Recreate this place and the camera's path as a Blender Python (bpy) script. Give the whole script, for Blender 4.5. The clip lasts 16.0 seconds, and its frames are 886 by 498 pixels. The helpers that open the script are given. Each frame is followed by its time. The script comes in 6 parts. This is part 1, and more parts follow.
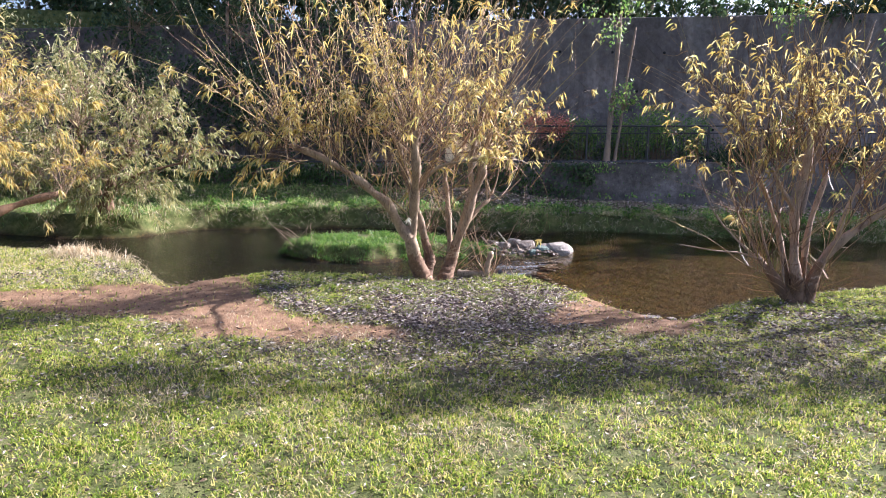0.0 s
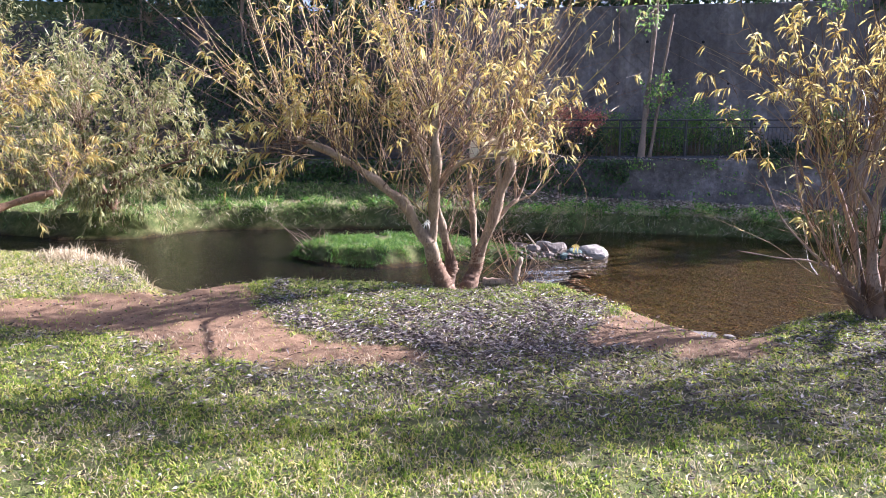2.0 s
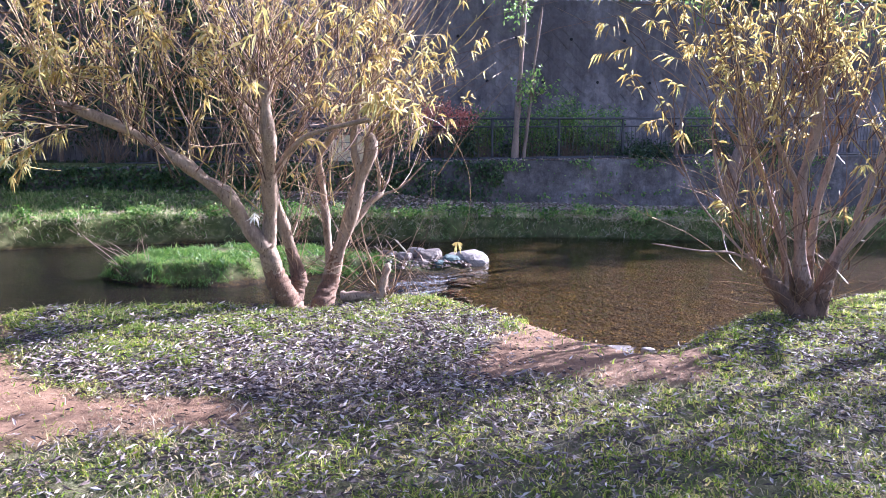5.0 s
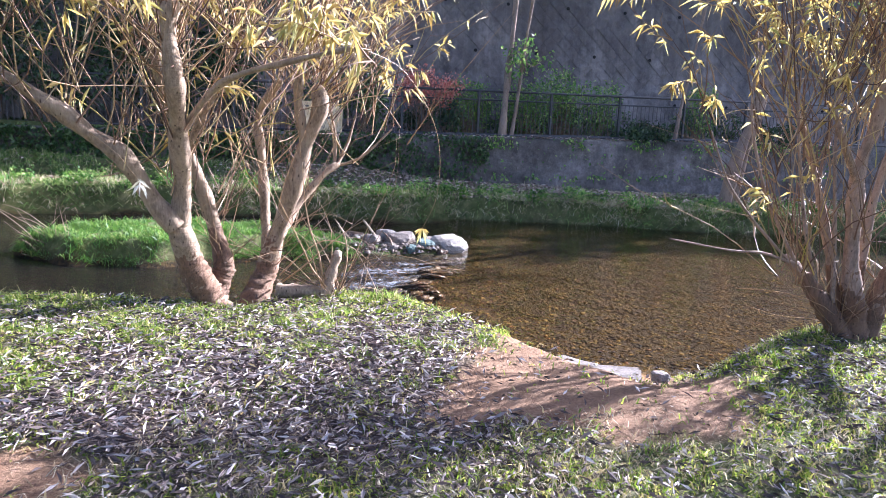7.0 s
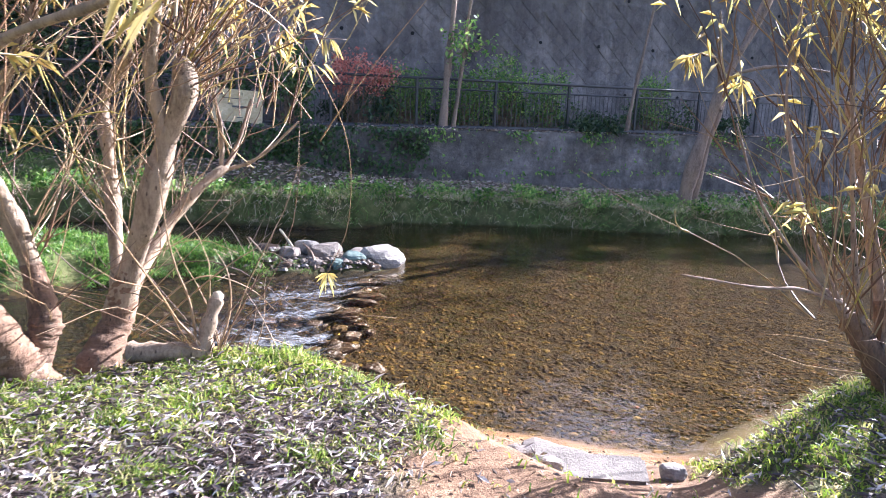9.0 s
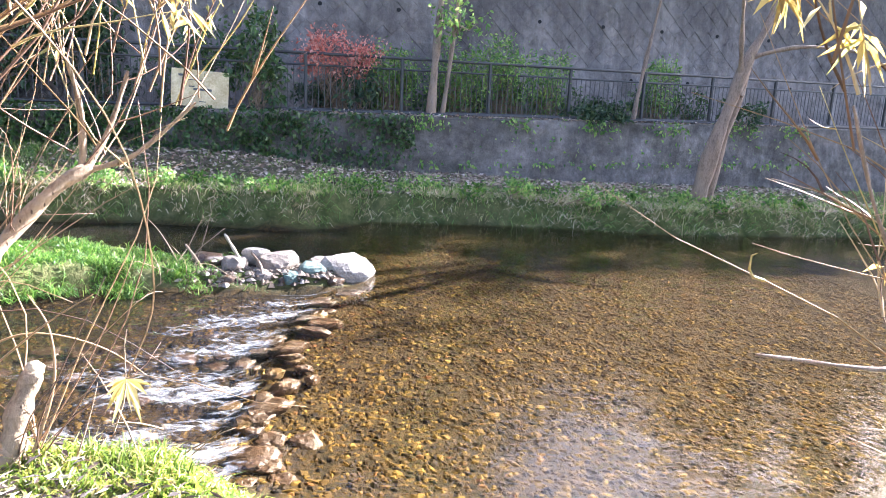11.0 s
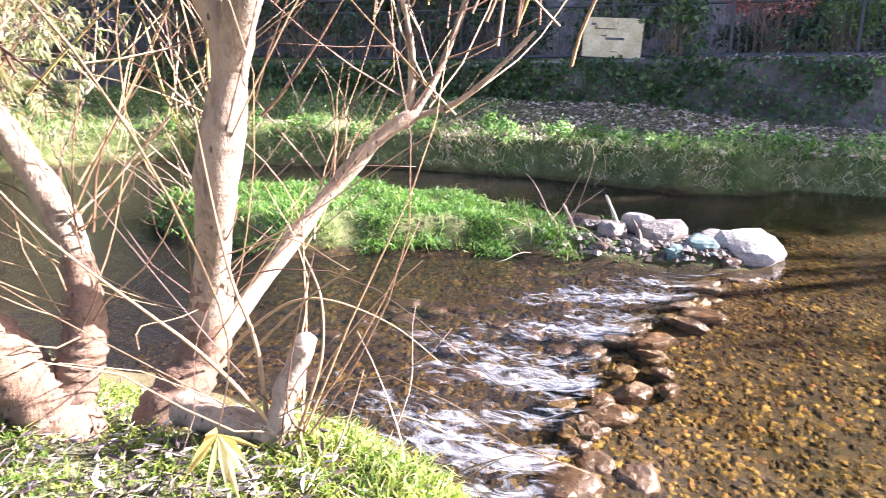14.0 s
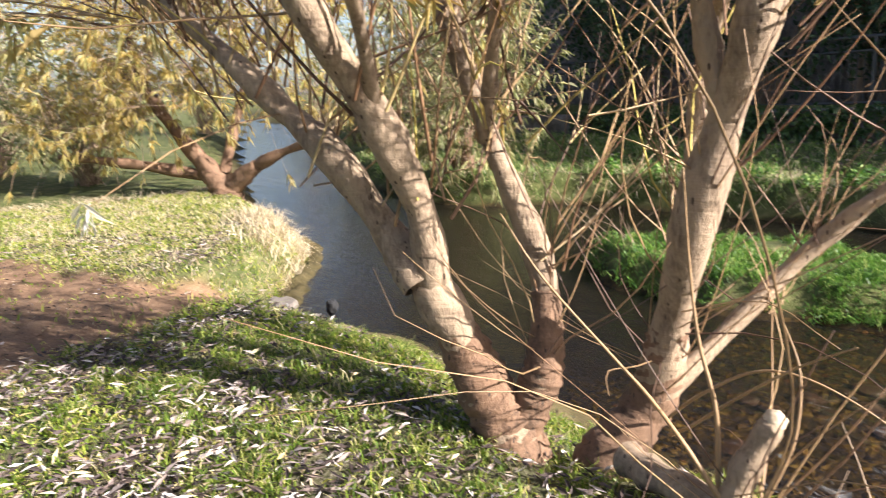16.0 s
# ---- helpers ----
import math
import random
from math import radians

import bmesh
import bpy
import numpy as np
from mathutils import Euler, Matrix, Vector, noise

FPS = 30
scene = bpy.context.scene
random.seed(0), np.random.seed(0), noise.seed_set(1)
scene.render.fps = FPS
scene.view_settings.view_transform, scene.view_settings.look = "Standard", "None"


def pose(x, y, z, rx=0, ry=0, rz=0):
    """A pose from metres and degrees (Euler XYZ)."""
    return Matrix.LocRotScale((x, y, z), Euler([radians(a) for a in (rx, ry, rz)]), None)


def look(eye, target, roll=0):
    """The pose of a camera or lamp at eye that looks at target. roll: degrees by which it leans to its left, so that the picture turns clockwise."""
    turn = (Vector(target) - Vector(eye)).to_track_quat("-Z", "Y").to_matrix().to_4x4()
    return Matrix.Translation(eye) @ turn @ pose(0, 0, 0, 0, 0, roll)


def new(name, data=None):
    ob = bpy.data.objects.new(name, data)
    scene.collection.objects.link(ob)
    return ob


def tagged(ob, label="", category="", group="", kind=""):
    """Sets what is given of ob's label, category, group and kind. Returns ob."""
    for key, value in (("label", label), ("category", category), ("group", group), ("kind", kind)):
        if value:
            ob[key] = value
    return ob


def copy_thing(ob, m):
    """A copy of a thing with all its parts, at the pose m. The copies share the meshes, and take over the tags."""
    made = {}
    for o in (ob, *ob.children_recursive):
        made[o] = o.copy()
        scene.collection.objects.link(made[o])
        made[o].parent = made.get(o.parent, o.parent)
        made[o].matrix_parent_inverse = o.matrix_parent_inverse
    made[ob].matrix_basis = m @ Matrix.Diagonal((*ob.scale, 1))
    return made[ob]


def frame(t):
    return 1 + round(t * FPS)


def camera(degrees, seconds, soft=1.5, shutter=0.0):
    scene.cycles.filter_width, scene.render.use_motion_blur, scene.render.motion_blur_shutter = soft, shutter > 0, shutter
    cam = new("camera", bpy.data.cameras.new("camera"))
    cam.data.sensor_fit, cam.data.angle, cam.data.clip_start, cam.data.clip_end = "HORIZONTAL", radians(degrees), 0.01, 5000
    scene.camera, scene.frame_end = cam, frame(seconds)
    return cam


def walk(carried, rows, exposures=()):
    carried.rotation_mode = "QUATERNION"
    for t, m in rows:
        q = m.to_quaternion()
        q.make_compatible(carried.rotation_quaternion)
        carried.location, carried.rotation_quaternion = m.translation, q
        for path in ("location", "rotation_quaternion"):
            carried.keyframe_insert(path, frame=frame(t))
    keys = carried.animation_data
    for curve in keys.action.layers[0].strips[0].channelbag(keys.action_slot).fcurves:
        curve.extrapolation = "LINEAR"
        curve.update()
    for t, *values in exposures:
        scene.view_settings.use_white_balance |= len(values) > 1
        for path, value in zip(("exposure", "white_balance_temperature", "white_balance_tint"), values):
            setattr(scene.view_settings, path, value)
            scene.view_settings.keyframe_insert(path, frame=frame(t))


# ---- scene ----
cam = camera(65.2, 16.0, soft=0.62, shutter=0.22)
PATH = [
    (0, (0.318, -2.184, 2.250), (0.287, 0.178, 1.818), 1.7),
    (0.5, (0.348, -1.988, 2.242), (0.287, 0.354, 1.720), 1.8),
    (1, (0.319, -1.693, 2.230), (0.331, 0.655, 1.730), 2.5),
    (1.5, (0.281, -1.410, 2.198), (0.290, 0.923, 1.636), 1.9),
    (2, (0.308, -1.099, 2.152), (0.194, 1.256, 1.711), 1.5),
    (2.5, (0.313, -0.793, 2.065), (0.287, 1.565, 1.622), 2.0),
    (3, (0.322, -0.463, 1.997), (0.443, 1.889, 1.536), 1.2),
    (3.5, (0.371, -0.148, 1.898), (0.542, 2.213, 1.496), 2.2),
    (4, (0.378, 0.151, 1.826), (0.593, 2.506, 1.412), 2.4),
    (4.5, (0.400, 0.488, 1.762), (0.725, 2.818, 1.282), 1.4),
    (5, (0.492, 0.832, 1.664), (0.818, 3.180, 1.291), 1.2),
    (5.2, (0.528, 0.960, 1.645), (0.894, 3.292, 1.208), 1.5),
    (7.3, (0.895, 2.465, 1.500), (1.296, 4.789, 1.057), 4.1),
    (7.5, (0.920, 2.626, 1.498), (1.356, 4.934, 1.007), 4.2),
    (8, (1.056, 3.018, 1.501), (1.481, 5.345, 1.088), 4.4),
    (8.5, (1.142, 3.407, 1.489), (1.541, 5.729, 1.032), 4.4),
    (9, (1.219, 3.817, 1.502), (1.798, 6.101, 1.043), 3.6),
    (9.2, (1.271, 3.965, 1.493), (1.870, 6.247, 1.056), 3.5),
    (11.3, (1.902, 5.392, 1.469), (2.473, 7.666, 0.955), 4.1),
    (11.5, (1.964, 5.520, 1.453), (2.508, 7.799, 0.931), 3.9),
    (12, (2.094, 5.830, 1.432), (2.587, 8.131, 0.965), 3.7),
    (12.5, (2.195, 6.034, 1.386), (2.378, 8.368, 0.856), 3.3),
    (13, (2.251, 6.125, 1.384), (2.135, 8.434, 0.740), 3.2),
    (13.5, (2.177, 6.164, 1.358), (1.711, 8.408, 0.648), 1.3),
    (14, (2.113, 6.158, 1.345), (1.325, 8.316, 0.649), 0.7),
    (14.5, (2.053, 6.130, 1.340), (1.012, 8.171, 0.628), 0.4),
    (15, (1.920, 6.094, 1.357), (0.658, 8.006, 0.647), 1.1),
    (15.5, (1.924, 6.095, 1.355), (0.359, 7.783, 0.676), 0.5),
    (16, (1.912, 6.103, 1.352), (0.013, 7.471, 0.816), -1.4),
]
walk(cam, [(t, look(eye, target, roll)) for t, eye, target, roll in PATH],
     [(0, 2.02, 5750, 22), (2.5, 2.12, 5400, 27), (5, 2.35, 5150, 31), (8, 2.5, 5350, 21), (9.2, 2.6, 5400, 21), (11.4, 3.4, 5650, 18), (13.5, 3.36, 5600, 28), (14.5, 2.78, 5650, 22), (15, 2.6, 5750, 19), (16, 1.78, 6200, 15)])

# ---- world, sun, exposure ----
SUN_AZ = math.atan2(0.455, 0.89)      # the sun stands beyond the far bank, to the east
SUN_EL = radians(29.5)
world = bpy.data.worlds.new("sky")
scene.world = world
world.use_nodes = True
wn = world.node_tree.nodes
sky = wn.new("ShaderNodeTexSky")
sky.sky_type, sky.sun_disc = "NISHITA", False
sky.air_density, sky.dust_density, sky.ozone_density = 0.75, 2.2, 0.4      # a hazy autumn sky
sky.sun_elevation, sky.sun_rotation = SUN_EL, math.pi / 2 - SUN_AZ
world.node_tree.links.new(sky.outputs[0], wn["Background"].inputs[0])
wn["Background"].inputs[1].default_value = 0.07
sun_data = bpy.data.lights.new("sun", "SUN")
sun_data.energy, sun_data.angle, sun_data.color = 5.0, radians(0.55), (1.0, 0.94, 0.85)
sun = new("sun", sun_data)
toward = Vector((math.cos(SUN_EL) * math.cos(SUN_AZ), math.cos(SUN_EL) * math.sin(SUN_AZ), math.sin(SUN_EL)))
sun.matrix_world = Matrix.Translation(toward * 40) @ toward.to_track_quat("Z", "Y").to_matrix().to_4x4()


# ---- materials ----
def mat(name):
    m = bpy.data.materials.new(name)
    m.use_nodes = True
    nt = m.node_tree
    return m, nt, nt.nodes["Principled BSDF"]


def node(nt, kind, ins=(), **props):
    n = nt.nodes.new(kind)
    for k, v in props.items():
        setattr(n, k, v)
    for key, val in dict(ins).items():
        if isinstance(val, bpy.types.NodeSocket):
            nt.links.new(val, n.inputs[key])
        else:
            n.inputs[key].default_value = val
    return n


def coords(nt):
    return node(nt, "ShaderNodeNewGeometry").outputs["Position"]


def noise_tex(nt, scale, detail=4.0, rough=0.6, vec=None):
    return node(nt, "ShaderNodeTexNoise", {"Vector": vec or coords(nt), "Scale": scale, "Detail": detail, "Roughness": rough}).outputs["Fac"]


def ramp(nt, fac, stops):
    r = node(nt, "ShaderNodeValToRGB", {"Fac": fac})
    e = r.color_ramp.elements
    while len(e) < len(stops):
        e.new(0.5)
    for el, (p, c) in zip(e, stops):
        el.position, el.color = p, (*c, 1)
    return r.outputs["Color"]


def mix(nt, fac, a, b, mode="MIX"):
    n = node(nt, "ShaderNodeMix", data_type="RGBA", blend_type=mode)
    for i, v in ((0, fac), (6, a), (7, b)):
        if isinstance(v, bpy.types.NodeSocket):
            nt.links.new(v, n.inputs[i])
        else:
            n.inputs[i].default_value = v if i == 0 else (*v, 1)
    return n.outputs[2]


def math_n(nt, op, a, b=0.0):
    n = node(nt, "ShaderNodeMath", operation=op)
    for i, v in enumerate((a, b)):
        if isinstance(v, bpy.types.NodeSocket):
            nt.links.new(v, n.inputs[i])
        else:
            n.inputs[i].default_value = v
    return n.outputs[0]


def bump(nt, bsdf, height, strength, dist=0.02):
    b = node(nt, "ShaderNodeBump", {"Height": height, "Strength": strength, "Distance": dist})
    nt.links.new(b.outputs[0], bsdf.inputs["Normal"])


def setc(nt, bsdf, col, rough=0.8):
    if isinstance(col, bpy.types.NodeSocket):
        nt.links.new(col, bsdf.inputs["Base Color"])
    else:
        bsdf.inputs["Base Color"].default_value = (*col, 1)
    bsdf.inputs["Roughness"].default_value = rough


def grainy(name, dark, light, scale=8.0, fine=60.0, rough=0.85, bumpy=0.5, dist=0.02, stretch=(1, 1, 1)):
    """A mottled surface with two scales of variation and relief."""
    m, nt, b = mat(name)
    v = node(nt, "ShaderNodeMapping", {"Vector": coords(nt), "Scale": stretch}).outputs[0]
    n1, n2 = noise_tex(nt, scale, 5, 0.65, v), noise_tex(nt, fine, 4, 0.6, v)
    f = math_n(nt, "ADD", math_n(nt, "MULTIPLY", n1, 0.6), math_n(nt, "MULTIPLY", n2, 0.4))
    setc(nt, b, ramp(nt, f, [(0.32, dark), (0.68, light)]), rough)
    bump(nt, b, f, bumpy, dist)
    return m


def leafy(name, stops, translucent=0.35, rough=0.55, gloss=0.5):
    """Leaves or blades, each with its own tint; light shines partly through."""
    m, nt, b = mat(name)
    r = node(nt, "ShaderNodeNewGeometry").outputs["Random Per Island"]
    col = ramp(nt, r, stops)
    setc(nt, b, col, rough)
    b.inputs["Specular IOR Level"].default_value = gloss
    tr = node(nt, "ShaderNodeBsdfTranslucent", {"Color": col})
    mx = node(nt, "ShaderNodeMixShader", {0: translucent, 1: b.outputs[0], 2: tr.outputs[0]})
    nt.links.new(mx.outputs[0], nt.nodes["Material Output"].inputs[0])
    return m


def ground_material():
    m, nt, b = mat("ground")
    n_big, n_mid, n_fine = noise_tex(nt, 0.9, 4), noise_tex(nt, 6, 5, 0.7), noise_tex(nt, 70, 4, 0.65)
    turf = ramp(nt, n_mid, [(0.35, (0.03, 0.042, 0.012)), (0.5, (0.085, 0.095, 0.03)), (0.68, (0.20, 0.18, 0.08))])
    turf = mix(nt, math_n(nt, "MULTIPLY", n_big, 0.6), turf, (0.08, 0.10, 0.025))
    dirt = ramp(nt, math_n(nt, "ADD", math_n(nt, "MULTIPLY", n_mid, 0.5), math_n(nt, "MULTIPLY", n_fine, 0.5)),
                [(0.36, (0.125, 0.072, 0.042)), (0.55, (0.25, 0.152, 0.088)), (0.7, (0.38, 0.255, 0.16))])
    bed = ramp(nt, node(nt, "ShaderNodeTexVoronoi", {"Vector": coords(nt), "Scale": 32.0}).outputs["Color"],
               [(0.1, (0.007, 0.004, 0.001)), (0.5, (0.024, 0.014, 0.003)), (0.9, (0.056, 0.032, 0.006))])
    bed = mix(nt, math_n(nt, "MULTIPLY", n_big, 0.5), bed, (0.022, 0.018, 0.008))
    litter = ramp(nt, n_fine, [(0.38, (0.03, 0.022, 0.018)), (0.52, (0.11, 0.08, 0.065)), (0.66, (0.30, 0.24, 0.20))])
    att = lambda n: node(nt, "ShaderNodeAttribute", attribute_name=n).outputs["Fac"]
    c = mix(nt, att("litter"), turf, litter)
    c = mix(nt, att("dirt"), c, dirt)
    c = mix(nt, att("bed"), c, bed)
    setc(nt, b, c, 0.95)
    b.inputs["Specular IOR Level"].default_value = 0.2
    bump(nt, b, math_n(nt, "ADD", math_n(nt, "MULTIPLY", n_mid, 0.5), math_n(nt, "MULTIPLY", n_fine, 0.5)), 0.9, 0.03)
    return m


def water_material():
    m, nt, b = mat("stream_water")
    nt.nodes.remove(b)
    v = node(nt, "ShaderNodeMapping", {"Vector": coords(nt), "Scale": (1.0, 2.4, 1.0)}).outputs[0]
    h = math_n(nt, "ADD", math_n(nt, "MULTIPLY", noise_tex(nt, 5, 3, 0.6, v), 0.7), math_n(nt, "MULTIPLY", noise_tex(nt, 22, 2, 0.5, v), 0.3))
    run = node(nt, "ShaderNodeAttribute", attribute_name="run").outputs["Fac"]
    h = math_n(nt, "MULTIPLY", h, math_n(nt, "ADD", 1.0, math_n(nt, "MULTIPLY", run, 6.0)))
    bp = node(nt, "ShaderNodeBump", {"Height": h, "Strength": 0.15, "Distance": 0.03}).outputs[0]
    # the tint turns darker with distance downstream of the weir
    below_weir = node(nt, "ShaderNodeAttribute", attribute_name="below_weir").outputs["Fac"]
    tint = mix(nt, below_weir, mix(nt, run, (0.92, 0.85, 0.68), (0.52, 0.46, 0.38)), (0.22, 0.20, 0.175))
    inside = node(nt, "ShaderNodeBsdfRefraction", {"Color": tint, "Roughness": 0.02, "IOR": 1.33, "Normal": bp})
    gloss = node(nt, "ShaderNodeBsdfGlossy", {"Color": (0.95, 0.95, 0.95, 1), "Roughness": 0.03, "Normal": bp})
    surf = node(nt, "ShaderNodeMixShader", {0: node(nt, "ShaderNodeFresnel", {"IOR": 1.33, "Normal": bp}).outputs[0], 1: inside.outputs[0], 2: gloss.outputs[0]})
    # broken white water
    fm = node(nt, "ShaderNodeAttribute", attribute_name="foam").outputs["Fac"]
    v2 = node(nt, "ShaderNodeMapping", {"Vector": coords(nt), "Scale": (1.0, 3.4, 1.0), "Rotation": (0, 0, 0.25)}).outputs[0]
    streak = node(nt, "ShaderNodeTexNoise", {"Vector": v2, "Scale": 4.6, "Detail": 6.0, "Roughness": 0.66, "Distortion": 1.6}).outputs["Fac"]
    f = math_n(nt, "ADD", math_n(nt, "MULTIPLY", fm, 0.75), math_n(nt, "SUBTRACT", math_n(nt, "MULTIPLY", streak, 2.1), 1.5))
    f = node(nt, "ShaderNodeMath", {0: math_n(nt, "MULTIPLY", f, 1.1), 1: math_n(nt, "MULTIPLY", run, 0.008)}, operation="MAXIMUM").outputs[0]
    f = node(nt, "ShaderNodeMath", {0: f, 1: 0.6}, operation="MINIMUM").outputs[0]
    white = node(nt, "ShaderNodeBsdfDiffuse", {"Color": (0.40, 0.41, 0.42, 1), "Normal": bp})
    out = node(nt, "ShaderNodeMixShader", {0: f, 1: surf.outputs[0], 2: white.outputs[0]})
    nt.links.new(out.outputs[0], nt.nodes["Material Output"].inputs[0])
    return m


def bark_material(name, dark, light, moss=(0.16, 0.13, 0.09)):
    m, nt, b = mat(name)
    v = node(nt, "ShaderNodeMapping", {"Vector": coords(nt), "Scale": (1, 1, 0.35)}).outputs[0]
    n1, n2 = noise_tex(nt, 7, 5, 0.7, v), noise_tex(nt, 55, 5, 0.7, v)
    f = math_n(nt, "ADD", math_n(nt, "MULTIPLY", n1, 0.55), math_n(nt, "MULTIPLY", n2, 0.45))
    c = ramp(nt, f, [(0.33, dark), (0.52, light), (0.72, tuple(min(1, a * 1.35) for a in light))])
    spots = node(nt, "ShaderNodeTexVoronoi", {"Vector": v, "Scale": 26.0}).outputs["Distance"]
    c = mix(nt, math_n(nt, "LESS_THAN", spots, 0.13), c, moss)
    setc(nt, b, c, 0.85)
    rings = node(nt, "ShaderNodeTexNoise", {"Vector": node(nt, "ShaderNodeMapping", {"Vector": coords(nt), "Scale": (3, 3, 30)}).outputs[0], "Scale": 2.0, "Detail": 3.0}).outputs["Fac"]
    bump(nt, b, math_n(nt, "ADD", f, math_n(nt, "MULTIPLY", rings, 0.3)), 1.0, 0.016)
    return m


def wall_material(name="old_concrete", tone=None):
    """Stained concrete; tone: what sets one block of masonry apart from the next."""
    m, nt, b = mat(name)
    p = coords(nt)
    n1, n2, n3 = noise_tex(nt, 0.55, 6, 0.65), noise_tex(nt, 5, 5, 0.7), noise_tex(nt, 45, 3)
    streak = noise_tex(nt, 1.6, 5, 0.6, node(nt, "ShaderNodeMapping", {"Vector": p, "Scale": (1.6, 1.6, 0.22)}).outputs[0])
    f = math_n(nt, "ADD", math_n(nt, "MULTIPLY", n1, 0.4), math_n(nt, "ADD", math_n(nt, "MULTIPLY", n2, 0.3), math_n(nt, "MULTIPLY", streak, 0.3)))
    c = ramp(nt, f, [(0.40, (0.085, 0.072, 0.063)), (0.5, (0.21, 0.18, 0.16)), (0.60, (0.37, 0.325, 0.29))])
    if tone == "block":
        c = mix(nt, math_n(nt, "MULTIPLY", node(nt, "ShaderNodeObjectInfo").outputs["Random"], 0.25), c, (0.32, 0.295, 0.28))
    elif tone == "island":
        c = mix(nt, math_n(nt, "MULTIPLY", node(nt, "ShaderNodeNewGeometry").outputs["Random Per Island"], 0.25), c, (0.32, 0.295, 0.28))
    # uneven streaky darkening that grows towards the top of the wall
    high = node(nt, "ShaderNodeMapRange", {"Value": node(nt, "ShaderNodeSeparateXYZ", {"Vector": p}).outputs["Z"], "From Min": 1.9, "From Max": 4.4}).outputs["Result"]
    top_streaks = noise_tex(nt, 1.1, 6, 0.68, node(nt, "ShaderNodeMapping", {"Vector": p, "Scale": (1.5, 1.5, 0.3)}).outputs[0])
    dark_top = node(nt, "ShaderNodeMapRange", {"Value": math_n(nt, "ADD", top_streaks, math_n(nt, "MULTIPLY", high, 0.34)), "From Min": 0.5, "From Max": 0.82}).outputs["Result"]
    c = mix(nt, math_n(nt, "MULTIPLY", dark_top, 0.6), c, (0.062, 0.052, 0.05))
    if tone == "mossy":
        patch = node(nt, "ShaderNodeMapRange", {"Value": math_n(nt, "ADD", math_n(nt, "MULTIPLY", noise_tex(nt, 2.3, 7, 0.72), 0.6), math_n(nt, "MULTIPLY", streak, 0.4)), "From Min": 0.42, "From Max": 0.6}).outputs["Result"]
        c = mix(nt, math_n(nt, "MULTIPLY", patch, 0.8), c, (0.062, 0.055, 0.042))
    lump = node(nt, "ShaderNodeTexVoronoi", {"Vector": p, "Scale": 3.2}).outputs["Distance"]
    setc(nt, b, c, 0.95)
    bump(nt, b, math_n(nt, "ADD", math_n(nt, "ADD", n2, math_n(nt, "MULTIPLY", n3, 0.4)), math_n(nt, "MULTIPLY", lump, 0.9)), 0.9, 0.06)
    return m


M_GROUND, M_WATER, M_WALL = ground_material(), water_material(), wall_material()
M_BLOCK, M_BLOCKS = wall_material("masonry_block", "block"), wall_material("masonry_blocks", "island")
M_BARK = bark_material("willow_bark", (0.095, 0.058, 0.034), (0.31, 0.225, 0.145), (0.08, 0.05, 0.03))
M_BARK_OLD = bark_material("old_willow_bark", (0.05, 0.029, 0.016), (0.175, 0.10, 0.056), (0.045, 0.026, 0.015))
M_BARK_RED = bark_material("brown_willow_bark", (0.10, 0.064, 0.045), (0.31, 0.215, 0.15), (0.06, 0.04, 0.03))
M_BARK_FAR = bark_material("grey_bark", (0.085, 0.055, 0.038), (0.28, 0.20, 0.145))
M_TWIG = leafy("willow_shoots", [(0.0, (0.07, 0.035, 0.02)), (0.35, (0.19, 0.10, 0.05)), (0.65, (0.33, 0.21, 0.10)), (0.85, (0.46, 0.34, 0.18)), (1.0, (0.38, 0.30, 0.05))], 0.0, 0.55)
M_TWIG_DULL = grainy("dull_twigs", (0.16, 0.10, 0.06), (0.36, 0.26, 0.17), 3, 40, 0.75, 0.1)
M_CUT = grainy("cut_wood", (0.42, 0.32, 0.2), (0.66, 0.54, 0.38), 12, 80, 0.8)
M_LEAF = leafy("willow_leaves", [(0.0, (0.26, 0.17, 0.05)), (0.3, (0.48, 0.36, 0.10)), (0.6, (0.62, 0.49, 0.17)), (0.8, (0.38, 0.38, 0.12)), (1.0, (0.72, 0.61, 0.32))], 0.62)
M_LEAF_GREEN = leafy("grey_green_leaves", [(0.0, (0.14, 0.16, 0.05)), (0.4, (0.26, 0.28, 0.11)), (0.7, (0.40, 0.36, 0.13)), (1.0, (0.44, 0.44, 0.26))], 0.4)
M_GRASS = leafy("grass_blades", [(0.0, (0.09, 0.15, 0.018)), (0.35, (0.23, 0.34, 0.035)), (0.62, (0.44, 0.50, 0.07)), (0.82, (0.57, 0.50, 0.15)), (1.0, (0.66, 0.54, 0.32))], 0.58, 0.45)
M_MOUND = leafy("mound_grass", [(0.0, (0.07, 0.12, 0.02)), (0.4, (0.17, 0.26, 0.035)), (0.72, (0.32, 0.37, 0.06)), (1.0, (0.56, 0.47, 0.25))], 0.5, 0.45)
M_LUSH = leafy("lush_grass", [(0.0, (0.035, 0.085, 0.015)), (0.45, (0.085, 0.20, 0.022)), (0.8, (0.165, 0.31, 0.04)), (1.0, (0.32, 0.36, 0.10))], 0.4, 0.45)
M_FARGRASS = leafy("bank_grass", [(0.0, (0.05, 0.11, 0.025)), (0.45, (0.16, 0.29, 0.05)), (0.75, (0.32, 0.40, 0.11)), (1.0, (0.60, 0.50, 0.32))], 0.42, 0.5)
M_STRAW = leafy("dry_stalks", [(0.0, (0.34, 0.25, 0.13)), (0.5, (0.52, 0.42, 0.26)), (1.0, (0.66, 0.58, 0.42))], 0.3)
